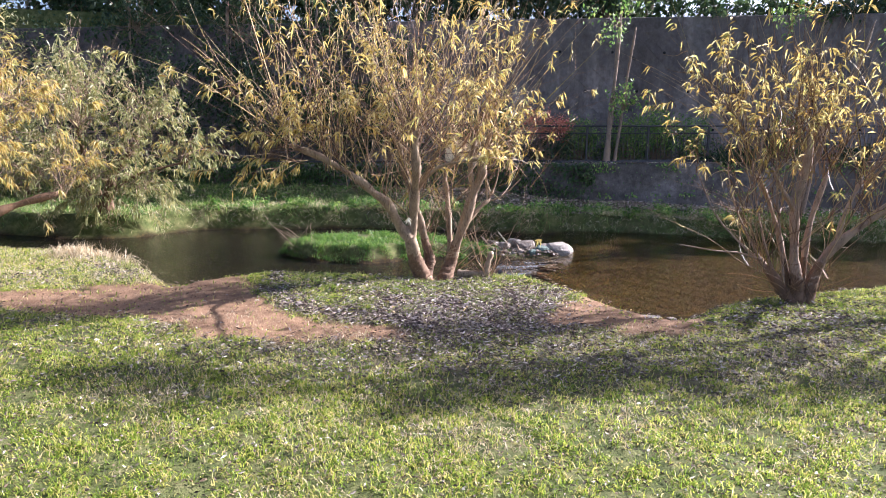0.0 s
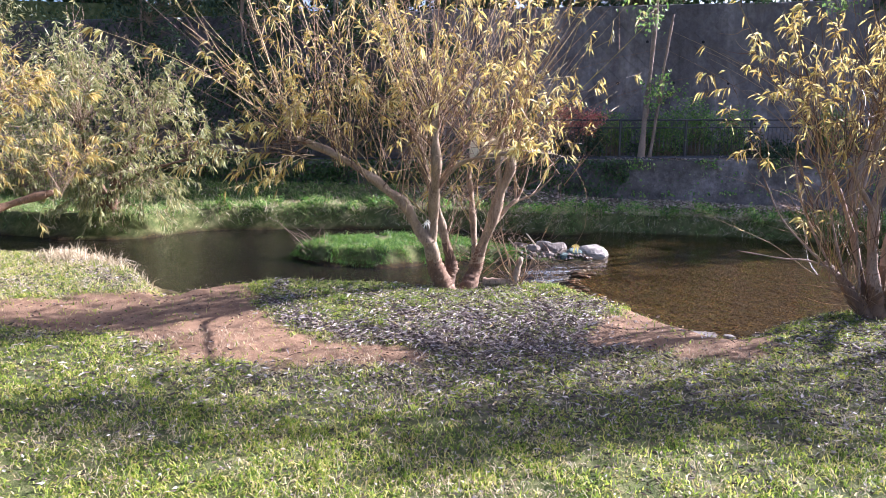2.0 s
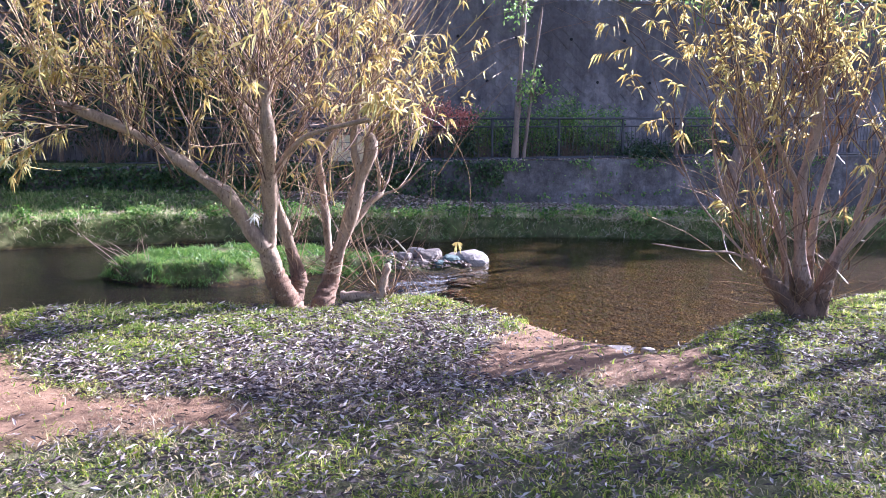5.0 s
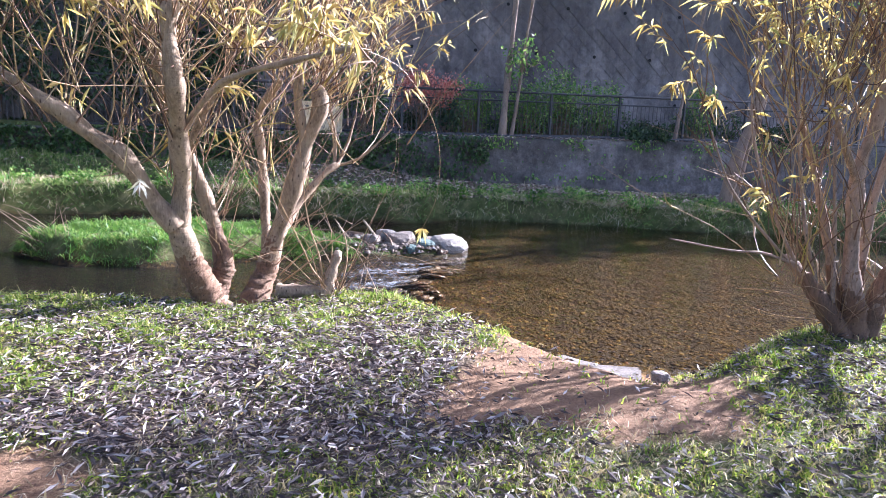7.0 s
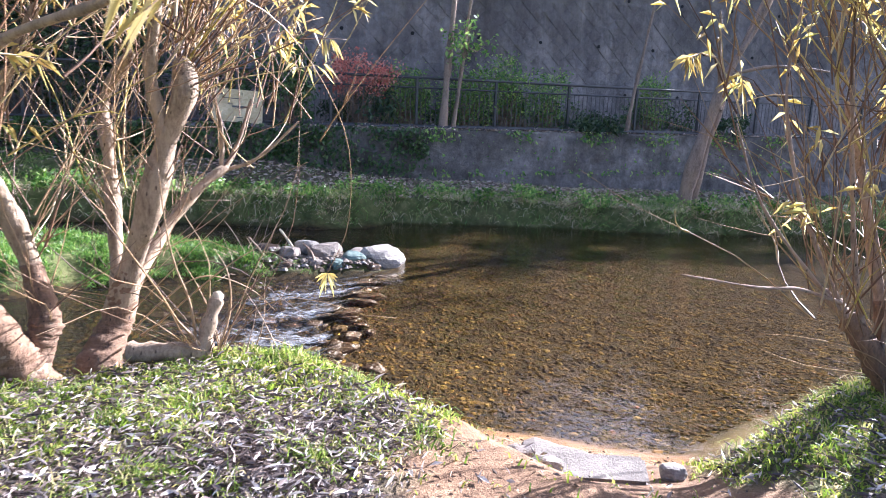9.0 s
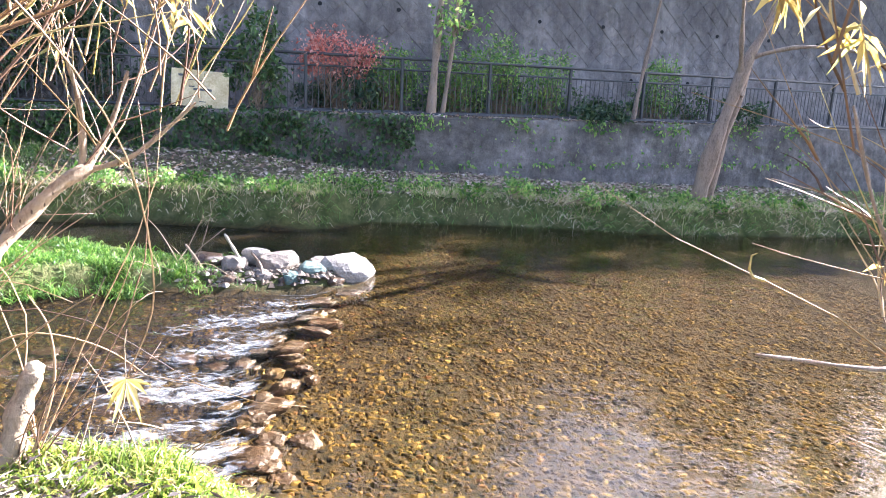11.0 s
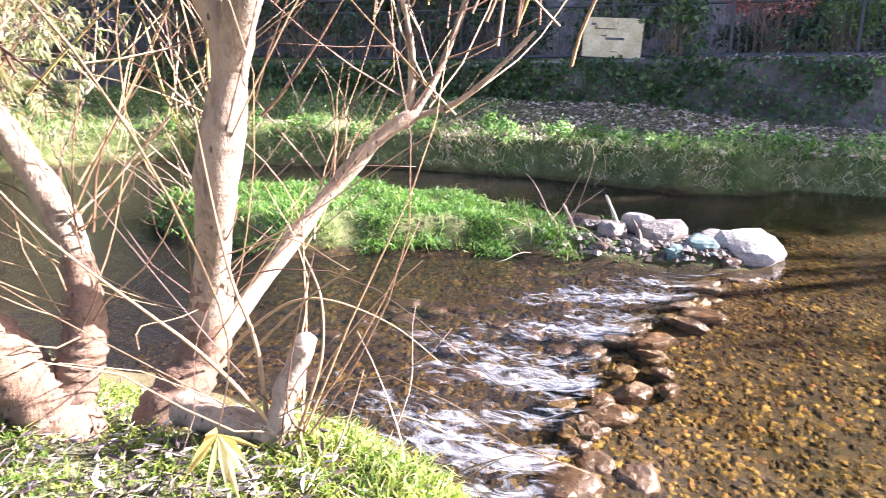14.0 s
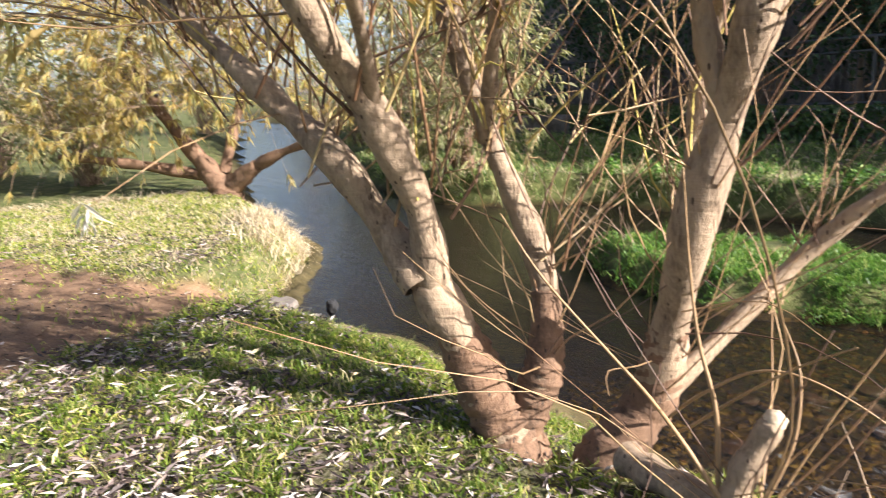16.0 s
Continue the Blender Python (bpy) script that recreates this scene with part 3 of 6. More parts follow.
def rock_mesh(name, size, seed, material, sub=2, rough=0.22, flat=1.0):
    bm = bmesh.new()
    bmesh.ops.create_icosphere(bm, subdivisions=sub, radius=0.5)
    off = Vector((seed * 3.7, seed * 1.9, seed * 5.1))
    rr = random.Random(int(seed * 1000))
    cuts = [(Vector((rr.gauss(0, 1), rr.gauss(0, 1), rr.gauss(0, 0.8))).normalized(), rr.uniform(0.36, 0.5)) for _ in range(11)] + [(Vector((0.1, -0.1, 1)).normalized(), 0.36 * flat)]
    for v in bm.verts:
        n = v.co.normalized()
        k = min([0.56] + [d / max(n.dot(p), 1e-3) for p, d in cuts])
        k *= 1 + rough * 0.45 * noise.noise(n * 2.1 + off) + rough * 0.25 * noise.noise(n * 6 + off)
        v.co = (n.x * k * size[0], n.y * k * size[1], n.z * k * size[2])
    bmesh.ops.smooth_vert(bm, verts=bm.verts, factor=0.12, use_axis_x=True, use_axis_y=True, use_axis_z=True)
    me = bpy.data.meshes.new(name)
    bm.to_mesh(me)
    bm.free()
    me.polygons.foreach_set("use_smooth", [sub > 9] * len(me.polygons))
    me.materials.append(material)
    return me


def block_mesh(name, x0, x1, y0, y1, z0, z1, material, bevel=0.0):
    bm = bmesh.new()
    bmesh.ops.create_cube(bm, size=1, matrix=Matrix.Translation(((x0 + x1) / 2, (y0 + y1) / 2, (z0 + z1) / 2)) @ Matrix.Diagonal((x1 - x0, y1 - y0, z1 - z0, 1)))
    if bevel:
        bmesh.ops.bevel(bm, geom=list(bm.edges), offset=bevel, segments=2, affect="EDGES")
    me = bpy.data.meshes.new(name)
    bm.to_mesh(me)
    bm.free()
    me.materials.append(material)
    return me


# ---- far side: retaining walls, walkway, railing ----
WALL_TURN = math.atan(0.11)
WALL = pose(0, 18.55, 0, 0, -1.6, math.degrees(WALL_TURN))     # x along the walls, y into the hill


def wall_strip(name, x0, x1, nx, profile, material, uneven, rise=0.0):
    """A wall along x with the given section, front face uneven."""
    xs = np.linspace(x0, x1, nx)
    pr = np.array(profile, float)
    X = np.repeat(xs[:, None], len(pr), 1)
    Y = np.repeat(pr[None, :, 0], nx, 0)
    Z = np.repeat(pr[None, :, 1], nx, 0)
    Y = Y + uneven * wavy(X, Z * 2, 1.3) * (Y < pr[0, 0] + 0.4)
    Z = Z + rise * np.clip(X, -20, 20) * (Z > 4)
    n, m = X.shape
    i = (np.arange(n - 1)[:, None] * m + np.arange(m - 1)).ravel()
    return soup(name, np.stack([X, Y, Z], -1).reshape(-1, 3), np.stack([i, i + m, i + m + 1, i + 1], -1), material, False)


lower = [(-0.17, -0.9)] + [(-0.10 + 0.16 * s, -0.3 + 1.28 * s) for s in np.linspace(0, 1, 9)] + [(0.12, 1.02), (0.42, 1.02), (0.42, -0.9)]
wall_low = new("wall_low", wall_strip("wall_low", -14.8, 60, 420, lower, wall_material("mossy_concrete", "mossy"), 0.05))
wall_low.matrix_basis = WALL
tagged(wall_low, "low weathered grey concrete retaining wall with stains", "wall", kind="structure")
upper = [(1.95 + 0.32 * s, 0.9 + 4.5 * s) for s in np.linspace(0, 1, 24)] + [(2.4, 5.44), (2.85, 5.44), (2.85, 0.9)]
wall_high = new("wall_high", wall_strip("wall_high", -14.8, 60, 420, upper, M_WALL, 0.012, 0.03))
wall_high.matrix_basis = WALL
tagged(wall_high, "tall dark retaining wall of diamond-laid concrete blocks with drain holes", "wall", kind="structure")
bm = bmesh.new()
bmesh.ops.create_cone(bm, cap_ends=True, segments=10, radius1=0.045, radius2=0.045, depth=0.08, matrix=Matrix.Rotation(math.pi / 2, 4, "X"))
hole_mesh = bpy.data.meshes.new("drain_hole")
bm.to_mesh(hole_mesh)
bm.free()
hole_mesh.materials.append(M_HOLE)
for r in range(3):
    for c in range(14):
        x, z = -6.5 + c * 1.75 + (r % 2) * 0.85, 2.0 + r * 1.25
        part("drain_hole", hole_mesh, wall_high, at=Matrix.Translation((x, 1.95 + 0.32 * (z - 0.9) / 4.5 - 0.012 + 0.012 * float(wavy(x, z * 2, 1.3)), z)))

walkway = new("pavement", block_mesh("pavement", -14.7, 60, 0.42, 2.0, 0.8, 1.0, M_WALL))
walkway.matrix_basis = WALL
tagged(walkway, "narrow concrete walkway on top of the low wall", "pavement", kind="structure")


def fence():
    f = thing("fence", WALL, "dark painted metal railing with thin pickets", "fence")
    z0 = 1.0
    post = block_mesh("post", -0.03, 0.03, -0.03, 0.03, z0, z0 + 1.16, M_METAL, 0.008)
    picket = block_mesh("picket", -0.006, 0.006, -0.006, 0.006, z0 + 0.06, z0 + 0.9, M_PICKET)
    for z, r in ((z0 + 1.14, 0.03), (z0 + 0.92, 0.02), (z0 + 0.08, 0.025)):
        part("rail", tubes_mesh("rail", [tube([(-16, 0, z), (-5, 0, z), (6, 0, z), (20, 0, z)], [r] * 4, 8)], M_METAL), f, at=Matrix.Translation((0, 0.5, 0)))
    for i in range(19):
        part("post", post, f, at=Matrix.Translation((-15 + i * 1.95, 0.5, 0)))
    for i in range(270):
        part("picket", picket, f, at=Matrix.Translation((-14 + i * 0.12, 0.5, 0)))
    pipe = thing("pipe", WALL, "thin dark pipe along the wall's upper edge", "pipe")
    part("pipe_run", tubes_mesh("pipe_run", [tube([(2, 0.2, 1.05), (8, 0.22, 1.06), (14, 0.2, 1.05), (20, 0.2, 1.05)], [0.03] * 4, 8)], M_METAL), pipe)


fence()


def sign():
    s = thing("sign", (0.52, 18.98, 1.40), "pale weathered information board with faded print on the railing", "sign")
    s.rotation_euler = (0, radians(1.8), WALL_TURN)
    part("board", block_mesh("board", -0.5, 0.5, -0.015, 0.015, -0.33, 0.33, M_BOARD, 0.006), s)
    for x0, x1, z0, z1 in ((-0.12, 0.2, -0.035, 0.005), (-0.2, -0.1, 0.02, 0.04), (-0.38, -0.3, 0.2, 0.24), (-0.02, 0.1, -0.24, -0.225), (-0.3, 0.05, 0.14, 0.155)):
        part("print_bar", block_mesh("print_bar", x0, x1, -0.021, -0.0155, z0, z1, M_INK), s)
    for x in (-0.4, 0.4):
        part("bracket", block_mesh("bracket", x - 0.02, x + 0.02, 0.016, 0.1, -0.3, 0.3, M_METAL, 0.004), s)


sign()


# ---- willows on the near bank ----
def willow(name, at, label, limbs, fans, leaf_mat, twig_mat, per, r_shoot=0.0055, leaf_len=(0.07, 0.14), low=(), bark=M_BARK):
    """limbs: (part name, points, radius at foot, at end); fans: arguments of fan() with a factor for the leaves."""
    t = thing(name, at, label, "tree", "willows along the stream")
    o = np.array(at)
    for pname, pts, r0, r1 in limbs:
        part(pname, limb_mesh(pname, np.array(pts) - o, r0, r1, bark), t)
        if pname == "trunk":
            C = smooth_path([np.array(pts[0]) - (0, 0, 0.3), *pts], 14) - o
            run = np.concatenate([[0], np.cumsum(np.linalg.norm(np.diff(C, axis=0), axis=1))])
            C, run = C[run < 1.0], run[run < 1.0]
            part("root_collar", tubes_mesh("root_collar", [tube(C, r0 * (1.04 + 0.42 * np.exp(-np.maximum(run - 0.3, 0) / 0.13) - 0.3 * smooth((run - 0.62) / 0.4)), 14, 0.07)], M_BARK_OLD), t, "rough red-brown old bark")
    paths, P, D = [], [], []
    for (*args, leafiness) in fans:
        fp = [c - o for c in fan(*args)]
        paths += fp
        # side twigs
        for C in fp:
            for _ in range(rng.poisson(1.3)):
                i = rng.integers(2, len(C) - 1)
                d = unit(C[i] - C[i - 1]) + rng.normal(size=3) * 0.5
                tw = shoot_paths(C[i], d, rng.uniform(0.2, 0.5), 0.1, 5)
                paths.append(tw)
                if leafiness > 0.3:
                    p, q = leaves_on([tw], per * 0.6 * leafiness, 0.2)
                    if len(p):
                        P.append(p), D.append(q)
        p, q = leaves_on(fp, per * leafiness)
        if len(p):
            P.append(p), D.append(q)
    tagged(part("brush", shoots_mesh("brush", paths, r_shoot, twig_mat), t, "long thin yellow-brown shoots"), kind="stuff")
    P, D = np.concatenate(P), np.concatenate(D)
    n = len(P)
    tagged(part("leaves", leaves_mesh("leaves", P, D, rng.uniform(*leaf_len, n), rng.uniform(0.14, 0.22, n) * 0.5 * sum(leaf_len), leaf_mat, 0.3), t, "narrow yellowing leaves"), kind="stuff")
    for args in low:
        tagged(part("brush", shoots_mesh("brush", [c - o for c in fan(*args, scatter=0.035)], 0.0044, twig_mat), t), kind="stuff")
    return t


willow("willow", (0, 7.85, -0.05), "multi-stemmed pollarded willow with pale bark and sparse yellow leaves", [
    ("trunk", [(-0.07, 7.86, -0.12), (-0.13, 7.82, 0.05), (-0.22, 7.75, 0.29), (-0.29, 7.61, 0.62)], 0.105, 0.085),
    ("branch", [(-0.28, 7.63, 0.6), (-0.24, 7.55, 0.92), (-0.22, 7.34, 1.30), (-0.19, 7.10, 1.64), (-0.22, 7.05, 2.0), (-0.18, 7.05, 2.15)], 0.072, 0.05),
    ("branch", [(-0.29, 7.58, 0.60), (-0.44, 7.53, 0.80), (-0.60, 7.37, 1.12), (-0.79, 7.28, 1.28), (-0.98, 7.18, 1.45), (-1.4, 7.05, 1.72), (-1.85, 6.95, 1.9)], 0.08, 0.035),
    ("trunk", [(-0.08, 7.88, -0.12), (-0.03, 7.95, 0.12), (-0.01, 7.98, 0.24), (-0.09, 8.07, 0.49), (-0.16, 8.05, 0.75), (-0.27, 7.94, 1.13), (-0.42, 7.85, 1.6), (-0.5, 7.8, 1.95)], 0.078, 0.04),
    ("trunk", [(0.22, 8.12, -0.14), (0.30, 8.28, 0.12), (0.38, 8.26, 0.43), (0.52, 8.16, 0.85), (0.61, 8.16, 1.21), (0.73, 8.12, 1.54), (0.70, 8.2, 1.7)], 0.092, 0.058),
    ("branch", [(0.31, 8.32, 0.2), (0.27, 8.46, 0.6), (0.22, 8.59, 1.10), (0.18, 8.68, 1.45), (0.38, 8.5, 1.75)], 0.05, 0.032),
    ("branch", [(0.31, 8.32, 0.12), (0.40, 8.68, 0.38), (0.55, 8.9, 0.66), (0.76, 9.03, 0.92), (0.9, 9.12, 1.02)], 0.042, 0.032),
    ("branch", [(0.88, 9.1, 1.0), (0.98, 9.2, 1.22), (1.06, 9.3, 1.52)], 0.02, 0.009),
    ("branch", [(0.86, 9.1, 0.98), (0.86, 9.16, 1.26), (0.8, 9.15, 1.57)], 0.021, 0.009),
    ("branch", [(0.88, 9.11, 1.0), (1.12, 9.14, 1.1), (1.41, 9.2, 1.38)], 0.017, 0.008),
    ("branch", [(0.62, 8.16, 1.25), (0.55, 8.1, 1.6), (0.6, 8.0, 2.0)], 0.045, 0.03),
    ("branch", [(-0.22, 7.36, 1.28), (0.1, 7.1, 1.65), (0.6, 6.6, 1.8), (1.0, 6.0, 1.86)], 0.028, 0.012),
    ("branch", [(-0.28, 7.9, 1.15), (-0.1, 7.8, 1.5), (0.1, 7.7, 1.9)], 0.032, 0.02),
], [
    ((-0.2, 7.05, 2.1), 47, (0.0, 0.0, 1.0), 0.5, 0.8, 2.7, 0.2, None, 1.0),
    ((-0.2, 7.1, 1.75), 19, (0.1, -0.1, 0.7), 0.59, 0.8, 2.7, 0.25, None, 0.8),
    ((-1.85, 6.95, 1.9), 35, (-0.35, -0.1, 0.9), 0.53, 0.8, 2.7, 0.15, None, 1.3),
    ((-1.3, 7.07, 1.66), 30, (-0.25, -0.05, 1.0), 0.5, 0.8, 2.7, 0.2, None, 1.0),
    ((-0.9, 7.22, 1.4), 18, (-0.2, -0.1, 1.0), 0.47, 0.8, 2.7, 0.2, None, 0.7),
    ((-1.7, 6.9, 1.8), 9, (-0.6, -0.9, 0.05), 0.35, 0.6, 1.4, -0.15, None, 3.2),
    ((-1.6, 6.9, 2.0), 16, (-0.4, -0.4, 0.6), 0.5, 0.5, 1.3, -0.1, None, 2.4),
    ((-1.0, 7.1, 2.0), 12, (-0.1, -0.4, 0.8), 0.5, 0.5, 1.4, -0.05, None, 2.2),
    ((-0.5, 7.8, 1.95), 38, (-0.15, 0.1, 1.0), 0.5, 0.8, 2.7, 0.2, None, 1.0),
    ((0.7, 8.2, 1.7), 47, (0.2, 0.0, 1.0), 0.53, 0.8, 2.7, 0.2, None, 1.0),
    ((0.6, 8.0, 2.0), 27, (0.15, -0.1, 1.0), 0.5, 0.8, 2.7, 0.2, None, 1.0),
    ((0.38, 8.5, 1.75), 30, (0.05, 0.15, 1.0), 0.5, 0.8, 2.7, 0.2, None, 0.9),
    ((0.9, 9.12, 1.02), 8, (0.2, 0.2, 0.9), 0.5, 0.6, 1.8, 0.25, None, 0.3),
    ((1.06, 9.3, 1.5), 9, (0.25, 0.2, 0.9), 0.45, 0.6, 1.9, 0.2, None, 0.5),
    ((0.8, 9.15, 1.55), 9, (-0.05, 0.1, 1.0), 0.45, 0.6, 1.9, 0.2, None, 0.5),
    ((1.4, 9.2, 1.36), 8, (0.45, 0.0, 0.8), 0.45, 0.5, 1.5, 0.2, None, 0.6),
    ((0.72, 8.15, 1.5), 13, (0.7, -0.2, 0.7), 0.41, 0.5, 1.4, 0.1, None, 0.8),
    ((1.0, 6.0, 1.86), 4, (0.0, -0.4, 0.3), 0.35, 0.2, 0.4, -0.1, None, 2.2),
    ((0.1, 7.7, 1.9), 26, (0.1, 0, 1.0), 0.53, 0.8, 2.7, 0.2, None, 1.0),
    ((0.5, 6.7, 1.8), 10, (0.4, -0.2, 0.7), 0.47, 0.35, 0.7, 0.1, None, 1.0),
    ((-0.25, 7.56, 0.92), 11, (0.0, 0.1, 1.0), 0.59, 0.6, 1.5, 0.2, None, 0.3),
    ((-0.22, 7.32, 1.32), 13, (0.1, 0.1, 1.0), 0.59, 0.6, 1.6, 0.2, None, 0.4),
    ((-0.60, 7.37, 1.12), 13, (-0.1, 0.1, 1.0), 0.59, 0.6, 1.6, 0.2, None, 0.4),
    ((-0.27, 7.94, 1.13), 13, (0.1, 0.1, 1.0), 0.59, 0.6, 1.6, 0.2, None, 0.4),
    ((-0.40, 7.86, 1.55), 12, (0.1, 0.1, 1.0), 0.59, 0.6, 1.6, 0.2, None, 0.5),
    ((-0.12, 8.06, 0.65), 9, (0.0, 0.2, 1.0), 0.59, 0.6, 1.5, 0.2, None, 0.2),
    ((0.24, 8.56, 0.95), 9, (0.0, 0.1, 1.0), 0.59, 0.6, 1.5, 0.2, None, 0.2),
], M_LEAF, M_TWIG, 7.6, 0.0074, low=[
    ((0.48, 8.2, 0.5), 3, (0.9, 0.1, 0.35), 0.47, 0.6, 1.6, -0.25),
    ((0.33, 8.28, 0.2), 6, (0.25, -0.1, 0.8), 0.59, 0.6, 1.4, 0.15),
    ((0.55, 8.16, 0.95), 9, (0.2, 0.0, 1.0), 0.59, 0.5, 1.2, 0.2),
    ((0.46, 8.2, 0.65), 8, (0.1, 0.1, 1.0), 0.59, 0.5, 1.3, 0.2),
    ((0.25, 8.52, 0.8), 8, (0.0, 0.1, 1.0), 0.59, 0.5, 1.2, 0.2),
    ((0.21, 8.62, 1.2), 8, (0.0, 0.1, 1.0), 0.59, 0.5, 1.2, 0.2),
    ((0.45, 8.75, 0.48), 7, (0.25, 0.1, 0.9), 0.53, 0.5, 1.2, 0.2),
    ((0.6, 8.93, 0.72), 8, (0.3, 0.1, 0.9), 0.53, 0.5, 1.2, 0.2),
    ((-0.02, 8.0, 0.35), 5, (0.1, -0.1, 0.8), 0.59, 0.5, 1.2, 0.15),
    ((-0.12, 8.07, 0.6), 6, (0.1, 0.1, 0.9), 0.59, 0.5, 1.2, 0.2),
    ((0.88, 7.98, 0.0), 5, (-0.45, -0.3, 0.6), 0.53, 0.8, 1.8, 0.15),
    ((0.3, 8.3, 0.25), 4, (-0.9, -0.4, 0.35), 0.41, 0.7, 1.6, 0.15),
    ((0.36, 8.26, 0.3), 3, (0.8, -0.3, 0.3), 0.53, 0.6, 1.5, 0.1),
    ((0.0, 7.97, 0.25), 5, (0.5, -0.4, 0.5), 0.59, 0.6, 1.4, 0.15),
    ((0.9, 8.0, 0.0), 9, (0.1, -0.1, 0.9), 0.59, 0.5, 1.2, 0.1),
    ((0.86, 8.0, 0.05), 3, (0.6, 0.2, 0.5), 0.47, 0.6, 1.4, -0.1),
])

